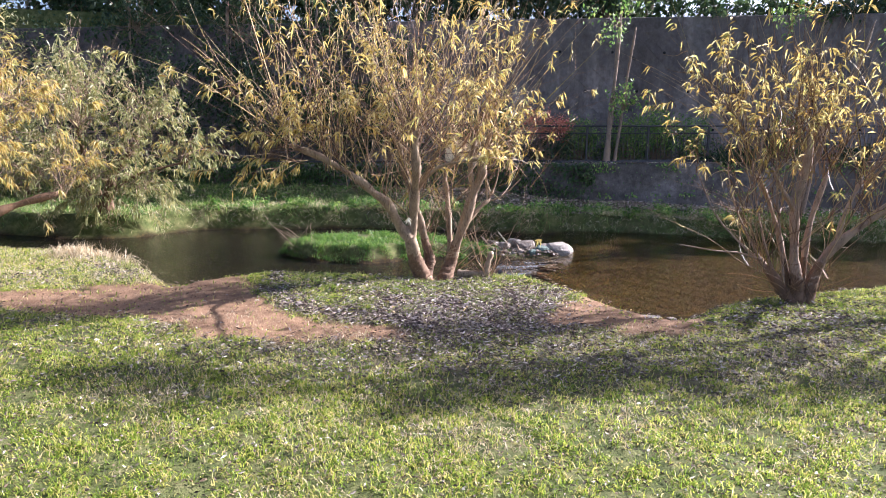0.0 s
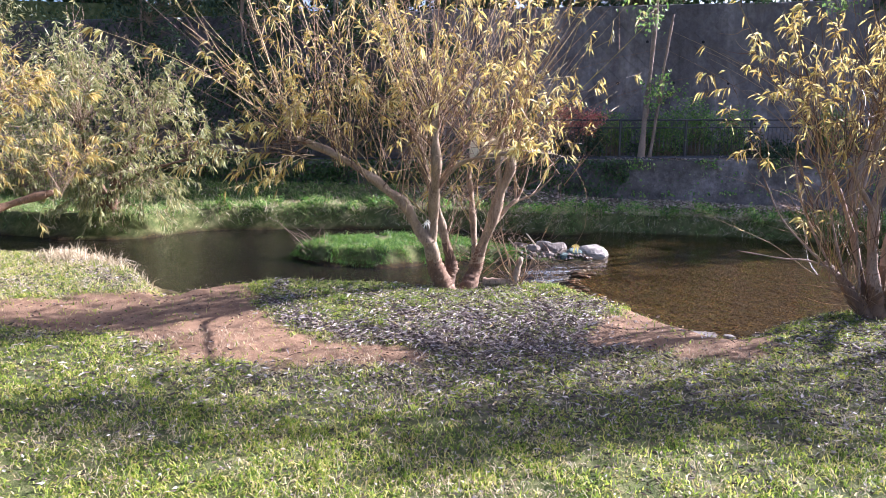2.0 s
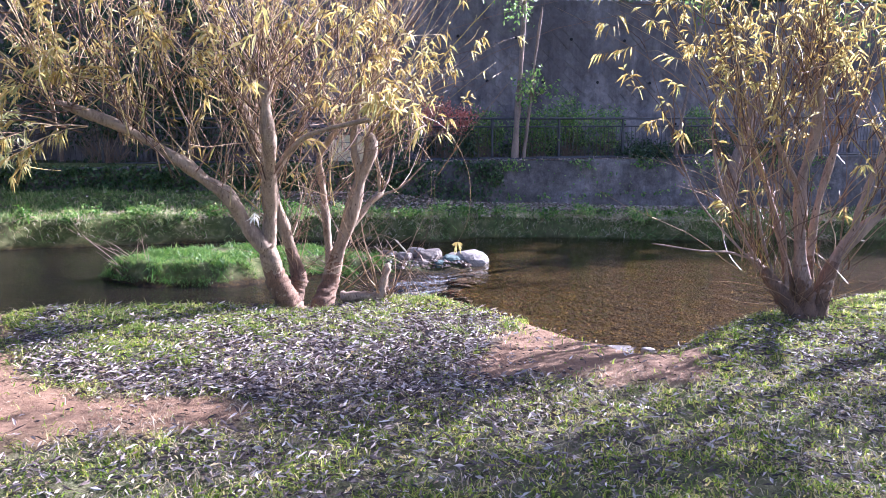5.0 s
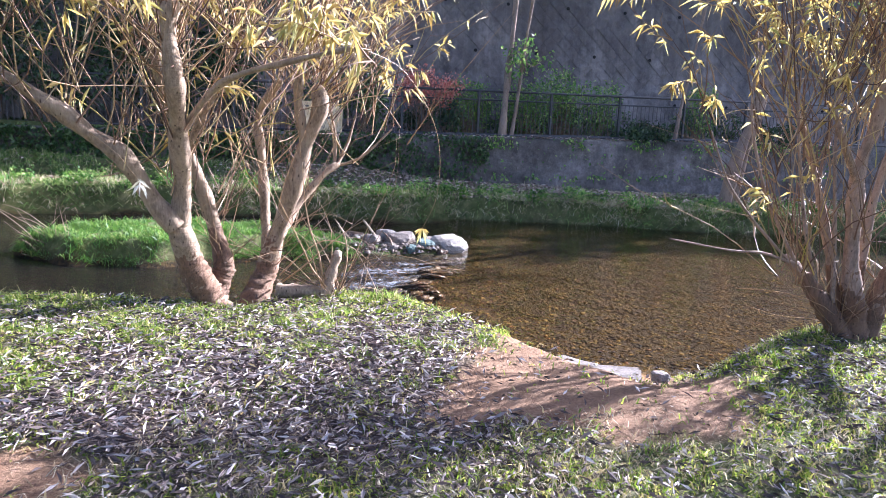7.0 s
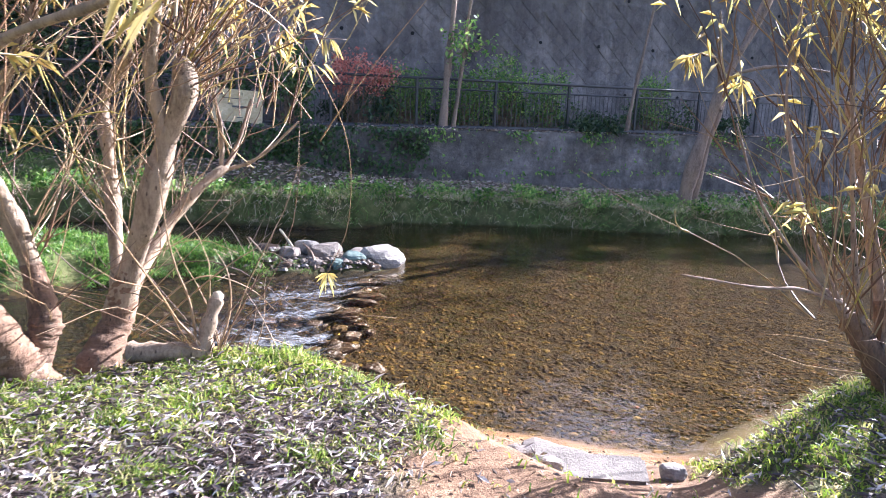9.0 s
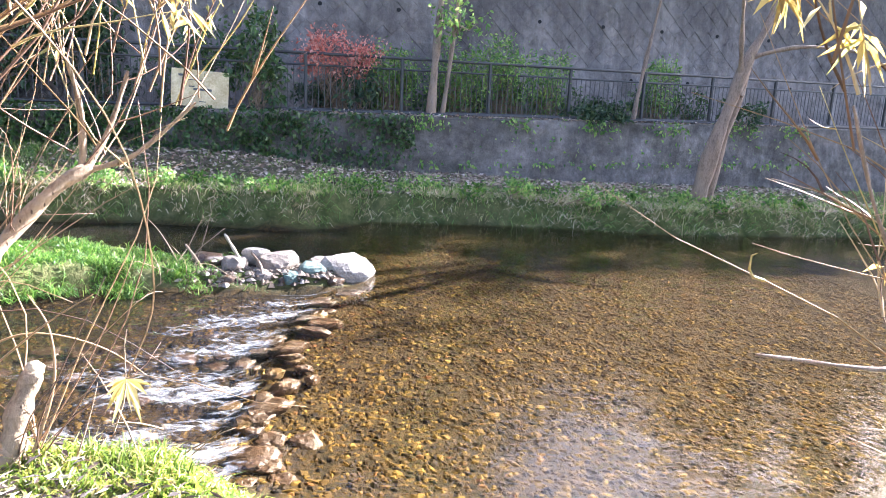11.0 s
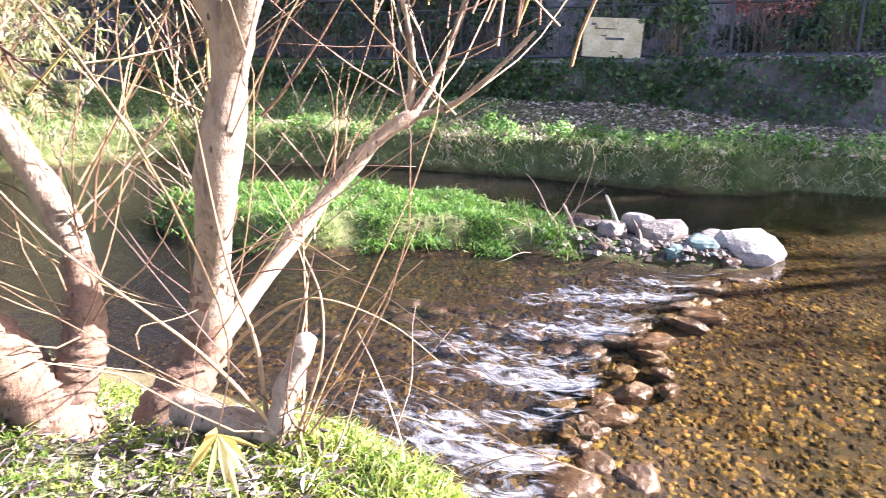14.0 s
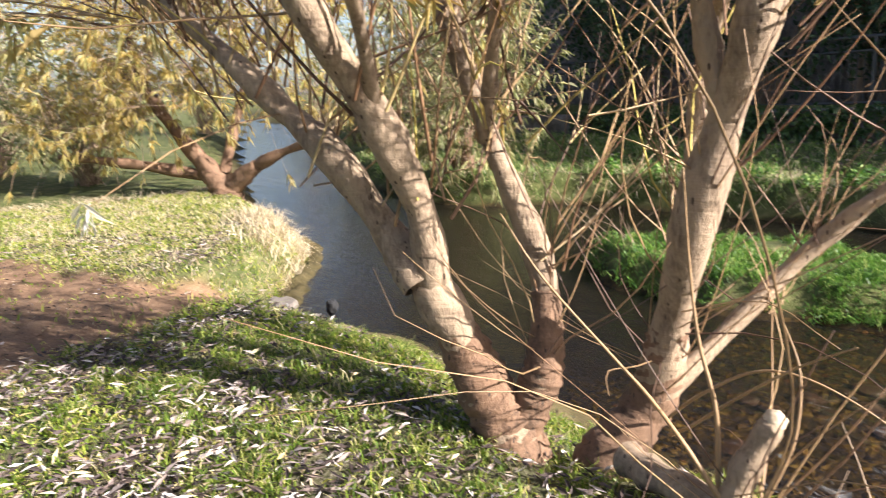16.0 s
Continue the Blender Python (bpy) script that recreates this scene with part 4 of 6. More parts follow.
right_willow = willow("willow", (5.0, 7.0, 0.0), "bushy multi-stemmed willow leaning over the water, thin leaves", [
    ("trunk", [(5.03, 6.98, -0.15), (5.0, 7.02, 0.2), (4.93, 7.05, 0.55), (4.88, 7.05, 1.0), (4.86, 7.05, 1.35), (4.92, 7.0, 1.8), (4.9, 7.0, 2.3)], 0.085, 0.04),
    ("trunk", [(5.12, 7.0, -0.12), (5.22, 7.03, 0.4), (5.42, 7.0, 0.78), (5.8, 6.95, 1.15), (6.3, 6.9, 1.6)], 0.082, 0.045),
    ("trunk", [(4.98, 7.0, -0.1), (4.82, 7.06, 0.15), (4.62, 7.12, 0.42), (4.45, 7.2, 0.6)], 0.075, 0.03),
    ("trunk", [(5.0, 7.08, -0.1), (4.9, 7.14, 0.3), (4.78, 7.2, 0.8), (4.58, 7.2, 1.3), (4.35, 7.15, 1.7)], 0.05, 0.022),
    ("trunk", [(5.08, 7.1, -0.1), (5.12, 7.18, 0.5), (5.16, 7.2, 1.1), (5.3, 7.2, 1.7)], 0.055, 0.03),
    ("branch", [(4.87, 7.05, 1.2), (4.62, 6.95, 1.5), (4.42, 6.9, 1.8)], 0.035, 0.018),
    ("branch", [(5.42, 7.0, 0.78), (5.46, 6.95, 1.2), (5.6, 6.9, 1.7)], 0.04, 0.02),
    ("branch", [(4.5, 7.1, 0.55), (4.2, 7.12, 0.63), (3.9, 7.08, 0.65), (3.37, 7.05, 0.73)], 0.014, 0.005),
    ("branch", [(4.60, 7.12, 0.42), (4.35, 7.15, 0.8), (4.12, 7.18, 1.25), (3.98, 7.2, 1.75), (4.0, 7.2, 2.2)], 0.016, 0.007),
    ("branch", [(4.62, 7.12, 0.42), (4.25, 7.1, 0.72), (3.85, 7.1, 1.12), (3.62, 7.1, 1.55)], 0.013, 0.005),
    ("branch", [(4.7, 7.1, 0.35), (4.48, 7.05, 0.85), (4.3, 7.0, 1.4), (4.2, 7.0, 1.9)], 0.018, 0.008),
    ("branch", [(4.82, 7.05, 0.25), (4.7, 7.0, 0.8), (4.55, 6.95, 1.45), (4.48, 6.95, 2.0)], 0.02, 0.008),
], [
    ((4.9, 7.0, 2.2), 27, (-0.05, 0, 1.0), 0.42, 0.7, 2.2, 0.2, None, 1.1),
    ((4.88, 7.03, 1.7), 18, (-0.1, 0, 1.0), 0.53, 0.8, 2.4, 0.2, None, 0.9),
    ((4.42, 6.9, 1.8), 18, (-0.3, 0, 1.0), 0.42, 0.8, 2.4, 0.15, None, 1.0),
    ((4.35, 7.15, 1.7), 16, (-0.35, 0, 0.95), 0.47, 0.8, 2.3, 0.2, None, 0.9),
    ((4.0, 7.2, 2.2), 9, (-0.25, 0, 1.0), 0.35, 0.6, 1.5, 0.15, None, 1.2),
    ((3.62, 7.1, 1.55), 5, (-0.35, 0, 1.0), 0.29, 0.4, 1.0, 0.2, None, 1.4),
    ((4.2, 7.0, 1.9), 9, (-0.2, 0, 1.0), 0.35, 0.6, 1.6, 0.15, None, 1.1),
    ((4.48, 6.95, 2.0), 10, (-0.1, 0, 1.0), 0.35, 0.6, 1.7, 0.15, None, 1.1),
    ((5.3, 7.2, 1.7), 25, (0.1, 0, 1.0), 0.47, 0.8, 2.5, 0.2, None, 1.1),
    ((5.6, 6.9, 1.7), 18, (0.1, 0, 1.0), 0.47, 0.8, 2.4, 0.2, None, 1.1),
    ((6.3, 6.9, 1.6), 27, (0.2, 0, 1.0), 0.53, 0.8, 2.6, 0.2, None, 1.2),
    ((5.8, 6.95, 1.2), 15, (0.1, 0, 1.0), 0.47, 0.8, 2.4, 0.2, None, 0.8),
    ((4.45, 7.2, 0.6), 9, (-0.6, 0.05, 0.9), 0.41, 0.8, 1.2, 0.25, None, 0.25),
    ((4.6, 7.1, 0.42), 10, (-0.45, 0.05, 1.0), 0.41, 0.8, 1.3, 0.2, None, 0.2),
    ((4.5, 7.1, 0.5), 19, (-0.12, -0.05, 1.0), 0.35, 1.0, 1.9, 0.15, None, 0.35),
    ((4.25, 7.05, 1.3), 12, (-0.1, 0, 1.0), 0.47, 0.7, 1.9, 0.15, None, 0.7),
    ((4.5, 7.0, 1.4), 13, (-0.05, 0, 1.0), 0.5, 0.7, 2.0, 0.15, None, 0.8),
    ((4.9, 7.05, 0.85), 12, (-0.2, 0, 1.0), 0.53, 0.6, 1.8, 0.2, None, 0.3),
    ((5.25, 7.03, 0.5), 13, (0.1, 0, 1.0), 0.59, 0.6, 1.8, 0.2, None, 0.3),
    ((5.6, 6.97, 1.0), 12, (0.1, 0, 1.0), 0.59, 0.6, 1.8, 0.2, None, 0.5),
], M_LEAF, M_TWIG, 6.6, 0.0068, low=[
    ((4.95, 7.0, 0.1), 22, (-0.15, 0, 1.0), 0.59, 0.6, 1.2, 0.15),
    ((4.8, 7.0, 0.1), 16, (-0.5, -0.2, 0.5), 0.59, 0.4, 0.7, 0.0),
    ((5.2, 6.95, 0.1), 12, (0.4, -0.2, 0.6), 0.59, 0.4, 1.2, 0.0),
], bark=M_BARK_RED)

# an unseen second willow upstream, added to shade the right of the lawn
copy_thing(right_willow, pose(9.6, 8.0, 0.0, 0, 0, 140))

willow("willow", (-7.7, 13.6, -0.1), "low spreading willow with dense grey-green leaves on the bank", [
    ("trunk", [(-7.7, 13.6, -0.25), (-7.6, 13.5, 0.3), (-7.3, 13.3, 0.9), (-6.8, 13.0, 1.4)], 0.15, 0.06),
    ("trunk", [(-7.75, 13.6, -0.2), (-8.0, 13.4, 0.4), (-8.4, 13.1, 1.1)], 0.12, 0.06),
    ("branch", [(-7.5, 13.4, 0.4), (-6.9, 13.0, 0.8), (-6.0, 12.6, 1.1), (-5.2, 12.3, 1.3)], 0.06, 0.02),
    ("branch", [(-7.8, 13.5, 0.4), (-7.8, 13.0, 1.2), (-7.7, 12.6, 1.9)], 0.07, 0.03),
], [
    ((-6.8, 13.0, 1.4), 60, (0.2, -0.2, 0.7), 0.6, 0.7, 1.7, 0.0, None, 1.5),
    ((-8.4, 13.1, 1.1), 60, (-0.2, -0.3, 0.7), 0.6, 0.7, 1.7, 0.0, None, 1.5),
    ((-7.7, 12.6, 1.9), 70, (0, -0.1, 0.9), 0.6, 0.7, 1.8, 0.0, None, 1.5),
    ((-5.4, 12.4, 1.3), 36, (0.6, -0.2, 0.4), 0.5, 0.5, 1.2, -0.1, None, 1.5),
    ((-7.2, 12.9, 0.9), 50, (0, -0.4, 0.3), 0.7, 0.6, 1.3, -0.2, None, 1.8),
    ((-8.6, 12.7, 0.9), 40, (-0.2, -0.4, 0.2), 0.7, 0.6, 1.3, -0.2, None, 1.8),
    ((-6.6, 12.9, 0.75), 44, (0.3, -0.3, 0.15), 0.6, 0.6, 1.3, -0.2, None, 1.8),
    ((-7.6, 13.0, 0.5), 40, (0.0, -0.4, 0.1), 0.7, 0.5, 1.1, -0.15, None, 1.8),
    ((-6.4, 12.9, 2.0), 44, (0.3, -0.1, 0.6), 0.6, 0.6, 1.4, 0.0, None, 1.5),
    ((-7.9, 13.2, 2.6), 60, (-0.2, 0, 0.8), 0.7, 0.7, 1.5, 0.0, None, 1.5),
], M_LEAF_GREEN, M_TWIG_DULL, 9, leaf_len=(0.1, 0.18), bark=M_BARK_OLD)

willow("willow", (-8.6, 9.6, 0.0), "old willow with low dark forked trunk and drooping yellow leaves", [
    ("trunk", [(-8.60, 9.60, -0.1), (-8.80, 9.40, 0.3), (-9.30, 9.10, 0.9), (-9.90, 8.90, 1.5)], 0.17, 0.08),
    ("trunk", [(-8.55, 9.65, -0.05), (-8.10, 9.90, 0.3), (-7.60, 10.20, 0.55), (-7.00, 10.50, 0.75)], 0.13, 0.05),
    ("branch", [(-8.65, 9.60, 0.1), (-9.30, 8.60, 0.35), (-10.10, 7.60, 0.5)], 0.11, 0.05),
    ("branch", [(-9.9, 8.9, 1.4), (-10.0, 8.8, 2.4), (-9.7, 9.2, 3.4)], 0.07, 0.03),
    ("branch", [(-8.60, 9.60, 0.2), (-8.70, 9.90, 1.0), (-8.50, 10.10, 1.8)], 0.09, 0.05),
], [
    ((-9.90, 8.90, 1.5), 70, (0.1, -0.2, 0.7), 0.7, 0.7, 1.7, 0.0, None, 1.5),
    ((-8.50, 10.10, 1.8), 80, (0.1, 0, 0.8), 0.7, 0.7, 1.8, 0.0, None, 1.5),
    ((-7.00, 10.50, 0.75), 24, (0.4, 0.2, 0.9), 0.5, 0.6, 1.4, 0.0, None, 1.0),
    ((-9.30, 8.70, 1.1), 70, (0, -0.5, 0.3), 0.7, 0.6, 1.4, -0.2, None, 1.7),
    ((-10.10, 7.60, 0.9), 70, (0, -0.2, 0.5), 0.8, 0.6, 1.4, -0.1, None, 1.7),
    ((-8.70, 9.40, 1.3), 50, (0.2, -0.3, 0.4), 0.7, 0.6, 1.4, -0.2, None, 1.5),
    ((-9.90, 8.90, 2.6), 60, (0.2, 0, 0.6), 0.8, 0.6, 1.4, 0.0, None, 1.5),
    ((-8.60, 9.00, 2.5), 60, (0.2, -0.1, 0.5), 0.8, 0.6, 1.4, 0.0, None, 1.5),
    ((-8.6, 9.9, 2.9), 60, (0.3, 0.1, 0.5), 0.9, 0.6, 1.6, 0.0, None, 1.5),
    ((-9.6, 9.4, 3.4), 70, (0.1, -0.1, 0.5), 0.9, 0.6, 1.6, 0.0, None, 1.5),
    ((-10.4, 8.2, 3.4), 70, (0.1, -0.2, 0.4), 0.9, 0.6, 1.6, 0.0, None, 1.5),
    ((-9.2, 8.8, 1.9), 60, (0.2, -0.3, 0.2), 0.8, 0.6, 1.4, -0.2, None, 1.6),
    ((-8.0, 9.9, 1.7), 50, (0.3, 0.0, 0.3), 0.8, 0.6, 1.4, -0.2, None, 1.6),
    ((-7.6, 10.1, 2.4), 50, (0.4, 0.1, 0.4), 0.8, 0.6, 1.4, -0.1, None, 1.6),
    ((-9.4, 8.2, 2.6), 60, (0.3, -0.3, 0.3), 0.9, 0.6, 1.5, -0.1, None, 1.6),
], M_LEAF, M_TWIG_DULL, 8, leaf_len=(0.1, 0.16), bark=M_BARK_OLD)


# ---- stump and sawn branch beside the willow ----
def stump():
    s = thing("stump", (0.75, 8.0, -0.05), "sawn-off willow root and upright stub on the bank edge", "stump")
    o = np.array((0.75, 8.0, -0.05))
    part("log", limb_mesh("log", np.array([(0.42, 7.98, 0.02), (0.62, 7.95, 0.03), (0.85, 7.98, 0.02)]) - o, 0.06, 0.055, M_BARK), s)
    part("stub", limb_mesh("stub", np.array([(0.84, 7.98, -0.05), (0.85, 8.0, 0.12), (0.91, 8.07, 0.33)]) - o, 0.055, 0.038, M_BARK), s)
    part("cut_face", tubes_mesh("cut_face", [tube(np.array([(0.909, 8.069, 0.325), (0.916, 8.077, 0.352)]) - o, [0.036, 0.033], 10)], M_CUT), s, "pale sawn wood face")
    for C, r in (([(0.86, 7.97, 0.0), (0.78, 7.93, 0.13), (0.70, 7.9, 0.24), (0.64, 7.8, 0.40), (0.59, 7.7, 0.53), (0.48, 7.5, 0.80), (0.40, 7.4, 1.0)], 0.011),
                 ([(0.42, 8.22, 0.1), (0.57, 8.2, 0.26), (0.74, 8.25, 0.39), (0.90, 8.3, 0.40), (1.10, 8.4, 0.29), (1.25, 8.5, 0.12)], 0.007),
                 ([(0.90, 7.95, -0.03), (0.97, 8.0, 0.18), (0.99, 8.05, 0.33), (0.96, 8.1, 0.50), (0.88, 8.14, 0.62)], 0.008),
                 ([(0.81, 7.96, 0.0), (0.76, 8.0, 0.31), (0.68, 8.0, 0.54), (0.63, 8.0, 0.78), (0.6, 7.98, 1.1)], 0.010),
                 ([(0.45, 8.2, 0.05), (0.58, 8.15, 0.16), (0.75, 8.1, 0.33), (0.97, 8.05, 0.53), (1.15, 8.0, 0.66)], 0.008)):
        P = smooth_path(np.array(C), 6) - o
        part("shoot", tubes_mesh("shoot", [tube(P, np.linspace(r, 0.002, len(P)), 6)], M_TWIG), s)


stump()


# ---- stones ----
def stone(at, size, seed, material, label, group="", turn=0.0, name="stone", sub=3, rough=0.22, flat=1.0):
    ob = new(name, rock_mesh(name, size, seed, material, sub, rough, flat))
    ob.matrix_basis = Matrix.Translation(at) @ Matrix.Rotation(turn, 4, "Z")
    return tagged(ob, label, "stone", group)


stone((2.62, 12.5, -0.40), (0.66, 0.48, 0.42), 3, M_ROCK_PALE, "large pale boulder at the end of the gravel spit", name="boulder", rough=0.34)
for x, y, z, s, m, lab in ((2.05, 12.55, -0.32, 0.42, M_ROCK, "grey"), (2.38, 12.45, -0.38, 0.34, M_ROCK_GREEN, "mossy green"), (1.62, 12.5, -0.33, 0.30, M_ROCK, "grey"),
                           (1.80, 12.7, -0.28, 0.30, M_ROCK_PALE, "pale"), (2.20, 12.30, -0.42, 0.24, M_ROCK_GREEN, "mossy green"), (1.35, 12.6, -0.33, 0.32, M_ROCK_BROWN, "brown"),
                           (2.5, 12.7, -0.38, 0.28, M_ROCK, "grey"), (1.9, 12.3, -0.42, 0.22, M_ROCK, "grey"), (1.55, 12.25, -0.43, 0.18, M_ROCK_BROWN, "brown"),
                           (1.15, 12.3, -0.40, 0.16, M_ROCK_PALE, "pale"), (2.62, 12.25, -0.45, 0.2, M_ROCK_BROWN, "wet brown")):
    stone((x - 0.15, y, z), (s * 1.1, s * 0.9, s * 0.75), x * 7 + y, m, lab + " stone heaped on the gravel spit", "stones of the gravel spit", x * 5, rough=0.25)
for i in range(64):
    y = 8.35 + 4.0 * i / 63 + rng.normal() * 0.06
    s = rng.uniform(0.12, 0.34)
    x = float(weir_x(y)) + rng.normal() * 0.14
    stone((x, y, -0.635 + rng.uniform(-0.05, 0.04)), (s, s * rng.uniform(0.6, 1), s * 0.75), i * 1.37, M_ROCK_OCHRE if i % 5 == 1 else M_ROCK_BROWN,
          "wet ochre stone in the low weir" if i % 5 == 1 else "wet brown stone in the low weir", "stones of the weir", rng.uniform(0, 6), rough=0.34)
for i in range(46):
    d = rng.uniform(0.15, 2.0)
    y = rng.uniform(8.7, 11.9)
    s = rng.uniform(0.1, 0.26)
    stone((float(weir_x(y)) - d, y, -0.665 + rng.uniform(-0.04, 0.04)), (s, s * 0.85, s * 0.5), 50 + i * 1.7, M_ROCK_BROWN,
          "brown stone under the rapids", "stones in the rapids", rng.uniform(0, 6), sub=2)
slab = new("stone_slab", block_mesh("stone_slab", -0.24, 0.24, -0.13, 0.13, -0.09, 0.05, M_SLAB, 0.02))
slab.matrix_basis = pose(2.9, 6.83, float(land(2.9, 6.83)) + 0.05, 6, -4, -22)
tagged(slab, "flat grey stone slab half sunk in bare earth", "stone")
stone((2.72, 7.04, float(land(2.72, 7.04)) + 0.04), (0.5, 0.3, 0.2), 21, M_SLAB, "angular grey stone beside the slab at the waterside", turn=-0.4, rough=0.3)
stone((2.5, 6.98, -0.22), (0.16, 0.12, 0.1), 22, M_ROCK, "small grey stone at the waterside", "small waterside stones")
stone((3.25, 6.72, -0.24), (0.14, 0.12, 0.1), 23, M_ROCK_PALE, "small pale stone at the waterside", "small waterside stones")
stone((2.62, 6.82, -0.21), (0.12, 0.12, 0.1), 24, M_ROCK_PALE, "small pale stone at the waterside", "small waterside stones")
stone((-3.2, 8.15, -0.33), (0.4, 0.3, 0.16), 25, M_SLAB, "flat stone at the end of the trodden path")
stone((6.58, 16.9, 0.02), (0.34, 0.28, 0.24), 26, M_ROCK_BROWN, "dark round stone on the far bank")


def pebbles(name, n, pick, lo, hi, material, lift):
    """Many flattened pebbles in one mesh."""
    base = np.array([(1, 0, 0), (0.5, 0.87, 0), (-0.5, 0.87, 0), (-1, 0, 0), (-0.5, -0.87, 0), (0.5, -0.87, 0), (0.3, 0.2, 0.75), (-0.35, 0.1, 0.7), (0.05, -0.35, 0.72)])
    tri = np.array([(0, 1, 6), (1, 2, 6), (2, 7, 6), (2, 3, 7), (3, 4, 7), (4, 8, 7), (4, 5, 8), (5, 0, 8), (0, 6, 8), (6, 7, 8)])
    X, Y = pick(n)
    n = len(X)
    s = rng.uniform(lo, hi, n) * rng.uniform(0.6, 1.3, n)
    a = rng.uniform(0, 6.28, n)
    B = base[None] * (1 + 0.2 * rng.normal(size=(n, 9, 3)))
    B = B * np.stack([s, s * rng.uniform(0.5, 0.9, n), s * 0.55], -1)[:, None]
    R = np.stack([B[..., 0] * np.cos(a)[:, None] - B[..., 1] * np.sin(a)[:, None], B[..., 0] * np.sin(a)[:, None] + B[..., 1] * np.cos(a)[:, None], B[..., 2]], -1)
    V = R + np.stack([X, Y, land(X, Y) + lift], -1)[:, None]
    F = tri[None] + (np.arange(n) * 9)[:, None, None]
    return new(name, soup(name, V.reshape(-1, 3), F.reshape(-1, 3), material))


def in_stream(n):
    X, Y = rng.uniform(-1, 9, n), rng.uniform(7, 15.0, n)
    keep = (graph_dist(NEAR, X, Y) < -0.12) & (graph_dist(FAR, X, Y) > 0.15) & (poly_dist(ISLAND, X, Y) < -0.15)
    return X[keep], Y[keep]


tagged(pebbles("gravel", 86000, in_stream, 0.012, 0.040, M_PEBBLE, -0.004), "golden brown pebbles on the stream bed", "gravel", kind="stuff")


def on_spit(n):
    X, Y = rng.uniform(0.95, 2.8, n), rng.uniform(11.7, 12.9, n)
    keep = poly_dist(ISLAND, X, Y) > 0.02
    return X[keep], Y[keep]


tagged(pebbles("gravel", 1800, on_spit, 0.02, 0.06, M_GRAVEL, 0.0), "grey cobbles of the gravel spit", "gravel", kind="stuff")


# ---- grass, leaf litter ----
def blades(name, X, Y, L, width, material, lean=0.35, sink=0.005):
    """Grass blades: bent, tapering, rooted on the land."""
    n = len(X)
    P = np.stack([X, Y, land(X, Y) - sink], -1)
    D = unit(rng.normal(size=(n, 3)) * np.array([lean, lean, 0]) + np.array([0, 0, 1.0]))
    a = rng.uniform(0, 6.28, n)
    S = np.stack([np.cos(a), np.sin(a), np.zeros(n)], -1) * (np.broadcast_to(width, n) / 2)[:, None]
    L = np.broadcast_to(L, n)[:, None]
    mid = P + D * L * 0.55
    tip = P + unit(D + np.stack([D[:, 0], D[:, 1], -np.abs(D[:, 0]) - 0.25], -1) * 0.9) * L
    V = np.stack([P - S, P + S, mid + S * 0.75, tip, mid - S * 0.75], 1).reshape(-1, 3)
    i = np.arange(n)[:, None] * 5
    F = np.concatenate([i + np.array([0, 1, 2]), i + np.array([0, 2, 4]), i + np.array([4, 2, 3])], 1).reshape(-1, 3)
    return new(name, soup(name, V, F, material))


def tufted(n, x0, x1, y0, y1, tufts, spread):
    """Points gathered into loose tufts."""
    k = max(1, n // tufts)
    cx, cy = rng.uniform(x0, x1, k), rng.uniform(y0, y1, k)
    i = rng.integers(0, k, n)
    return cx[i] + rng.normal(size=n) * spread, cy[i] + rng.normal(size=n) * spread


def lawn():
    X, Y = tufted(560000, -9, 9, 0.2, 9.6, 34, 0.05)
    keep = (graph_dist(NEAR, X, Y) > 0.12) & (rng.random(len(X)) > 0.96 * dirt_at(X, Y)) & (rng.random(len(X)) > 0.85 * litter_at(X, Y))
    keep &= rng.random(len(X)) > 0.3 * smooth((-2.2 - X) / 1.0) * smooth((Y - 6.4) / 0.8)
    keep &= rng.random(len(X)) < 0.30 + 0.7 * smooth(0.55 + 0.75 * wavy(X, Y, 0.9, 1) + 0.5 * wavy(X, Y, 3, 2))
    X, Y = X[keep], Y[keep]
    far = np.clip((Y - 1) / 8, 0, 1)
    return tagged(blades("grass", X, Y, rng.uniform(0.03, 0.08, len(X)), 0.008 + 0.004 * far, M_GRASS, 0.6), "short patchy autumn grass on the bank", "grass", kind="stuff")


lawn()


def mound_tufts():
    X, Y = tufted(24000, -2.5, 2.4, 5.0, 8.6, 60, 0.055)
    keep = (graph_dist(NEAR, X, Y) > 0.1) & (rng.random(len(X)) > 0.96 * dirt_at(X, Y)) & (rng.random(len(X)) < 0.25 + smooth((Y - 5.6) / 1.6))
    X, Y = X[keep], Y[keep]
    tagged(blades("grass", X, Y, rng.uniform(0.05, 0.13, len(X)), 0.008, M_MOUND, 0.6), "yellow-green grass tufts among the fallen leaves", "grass", kind="stuff")


mound_tufts()


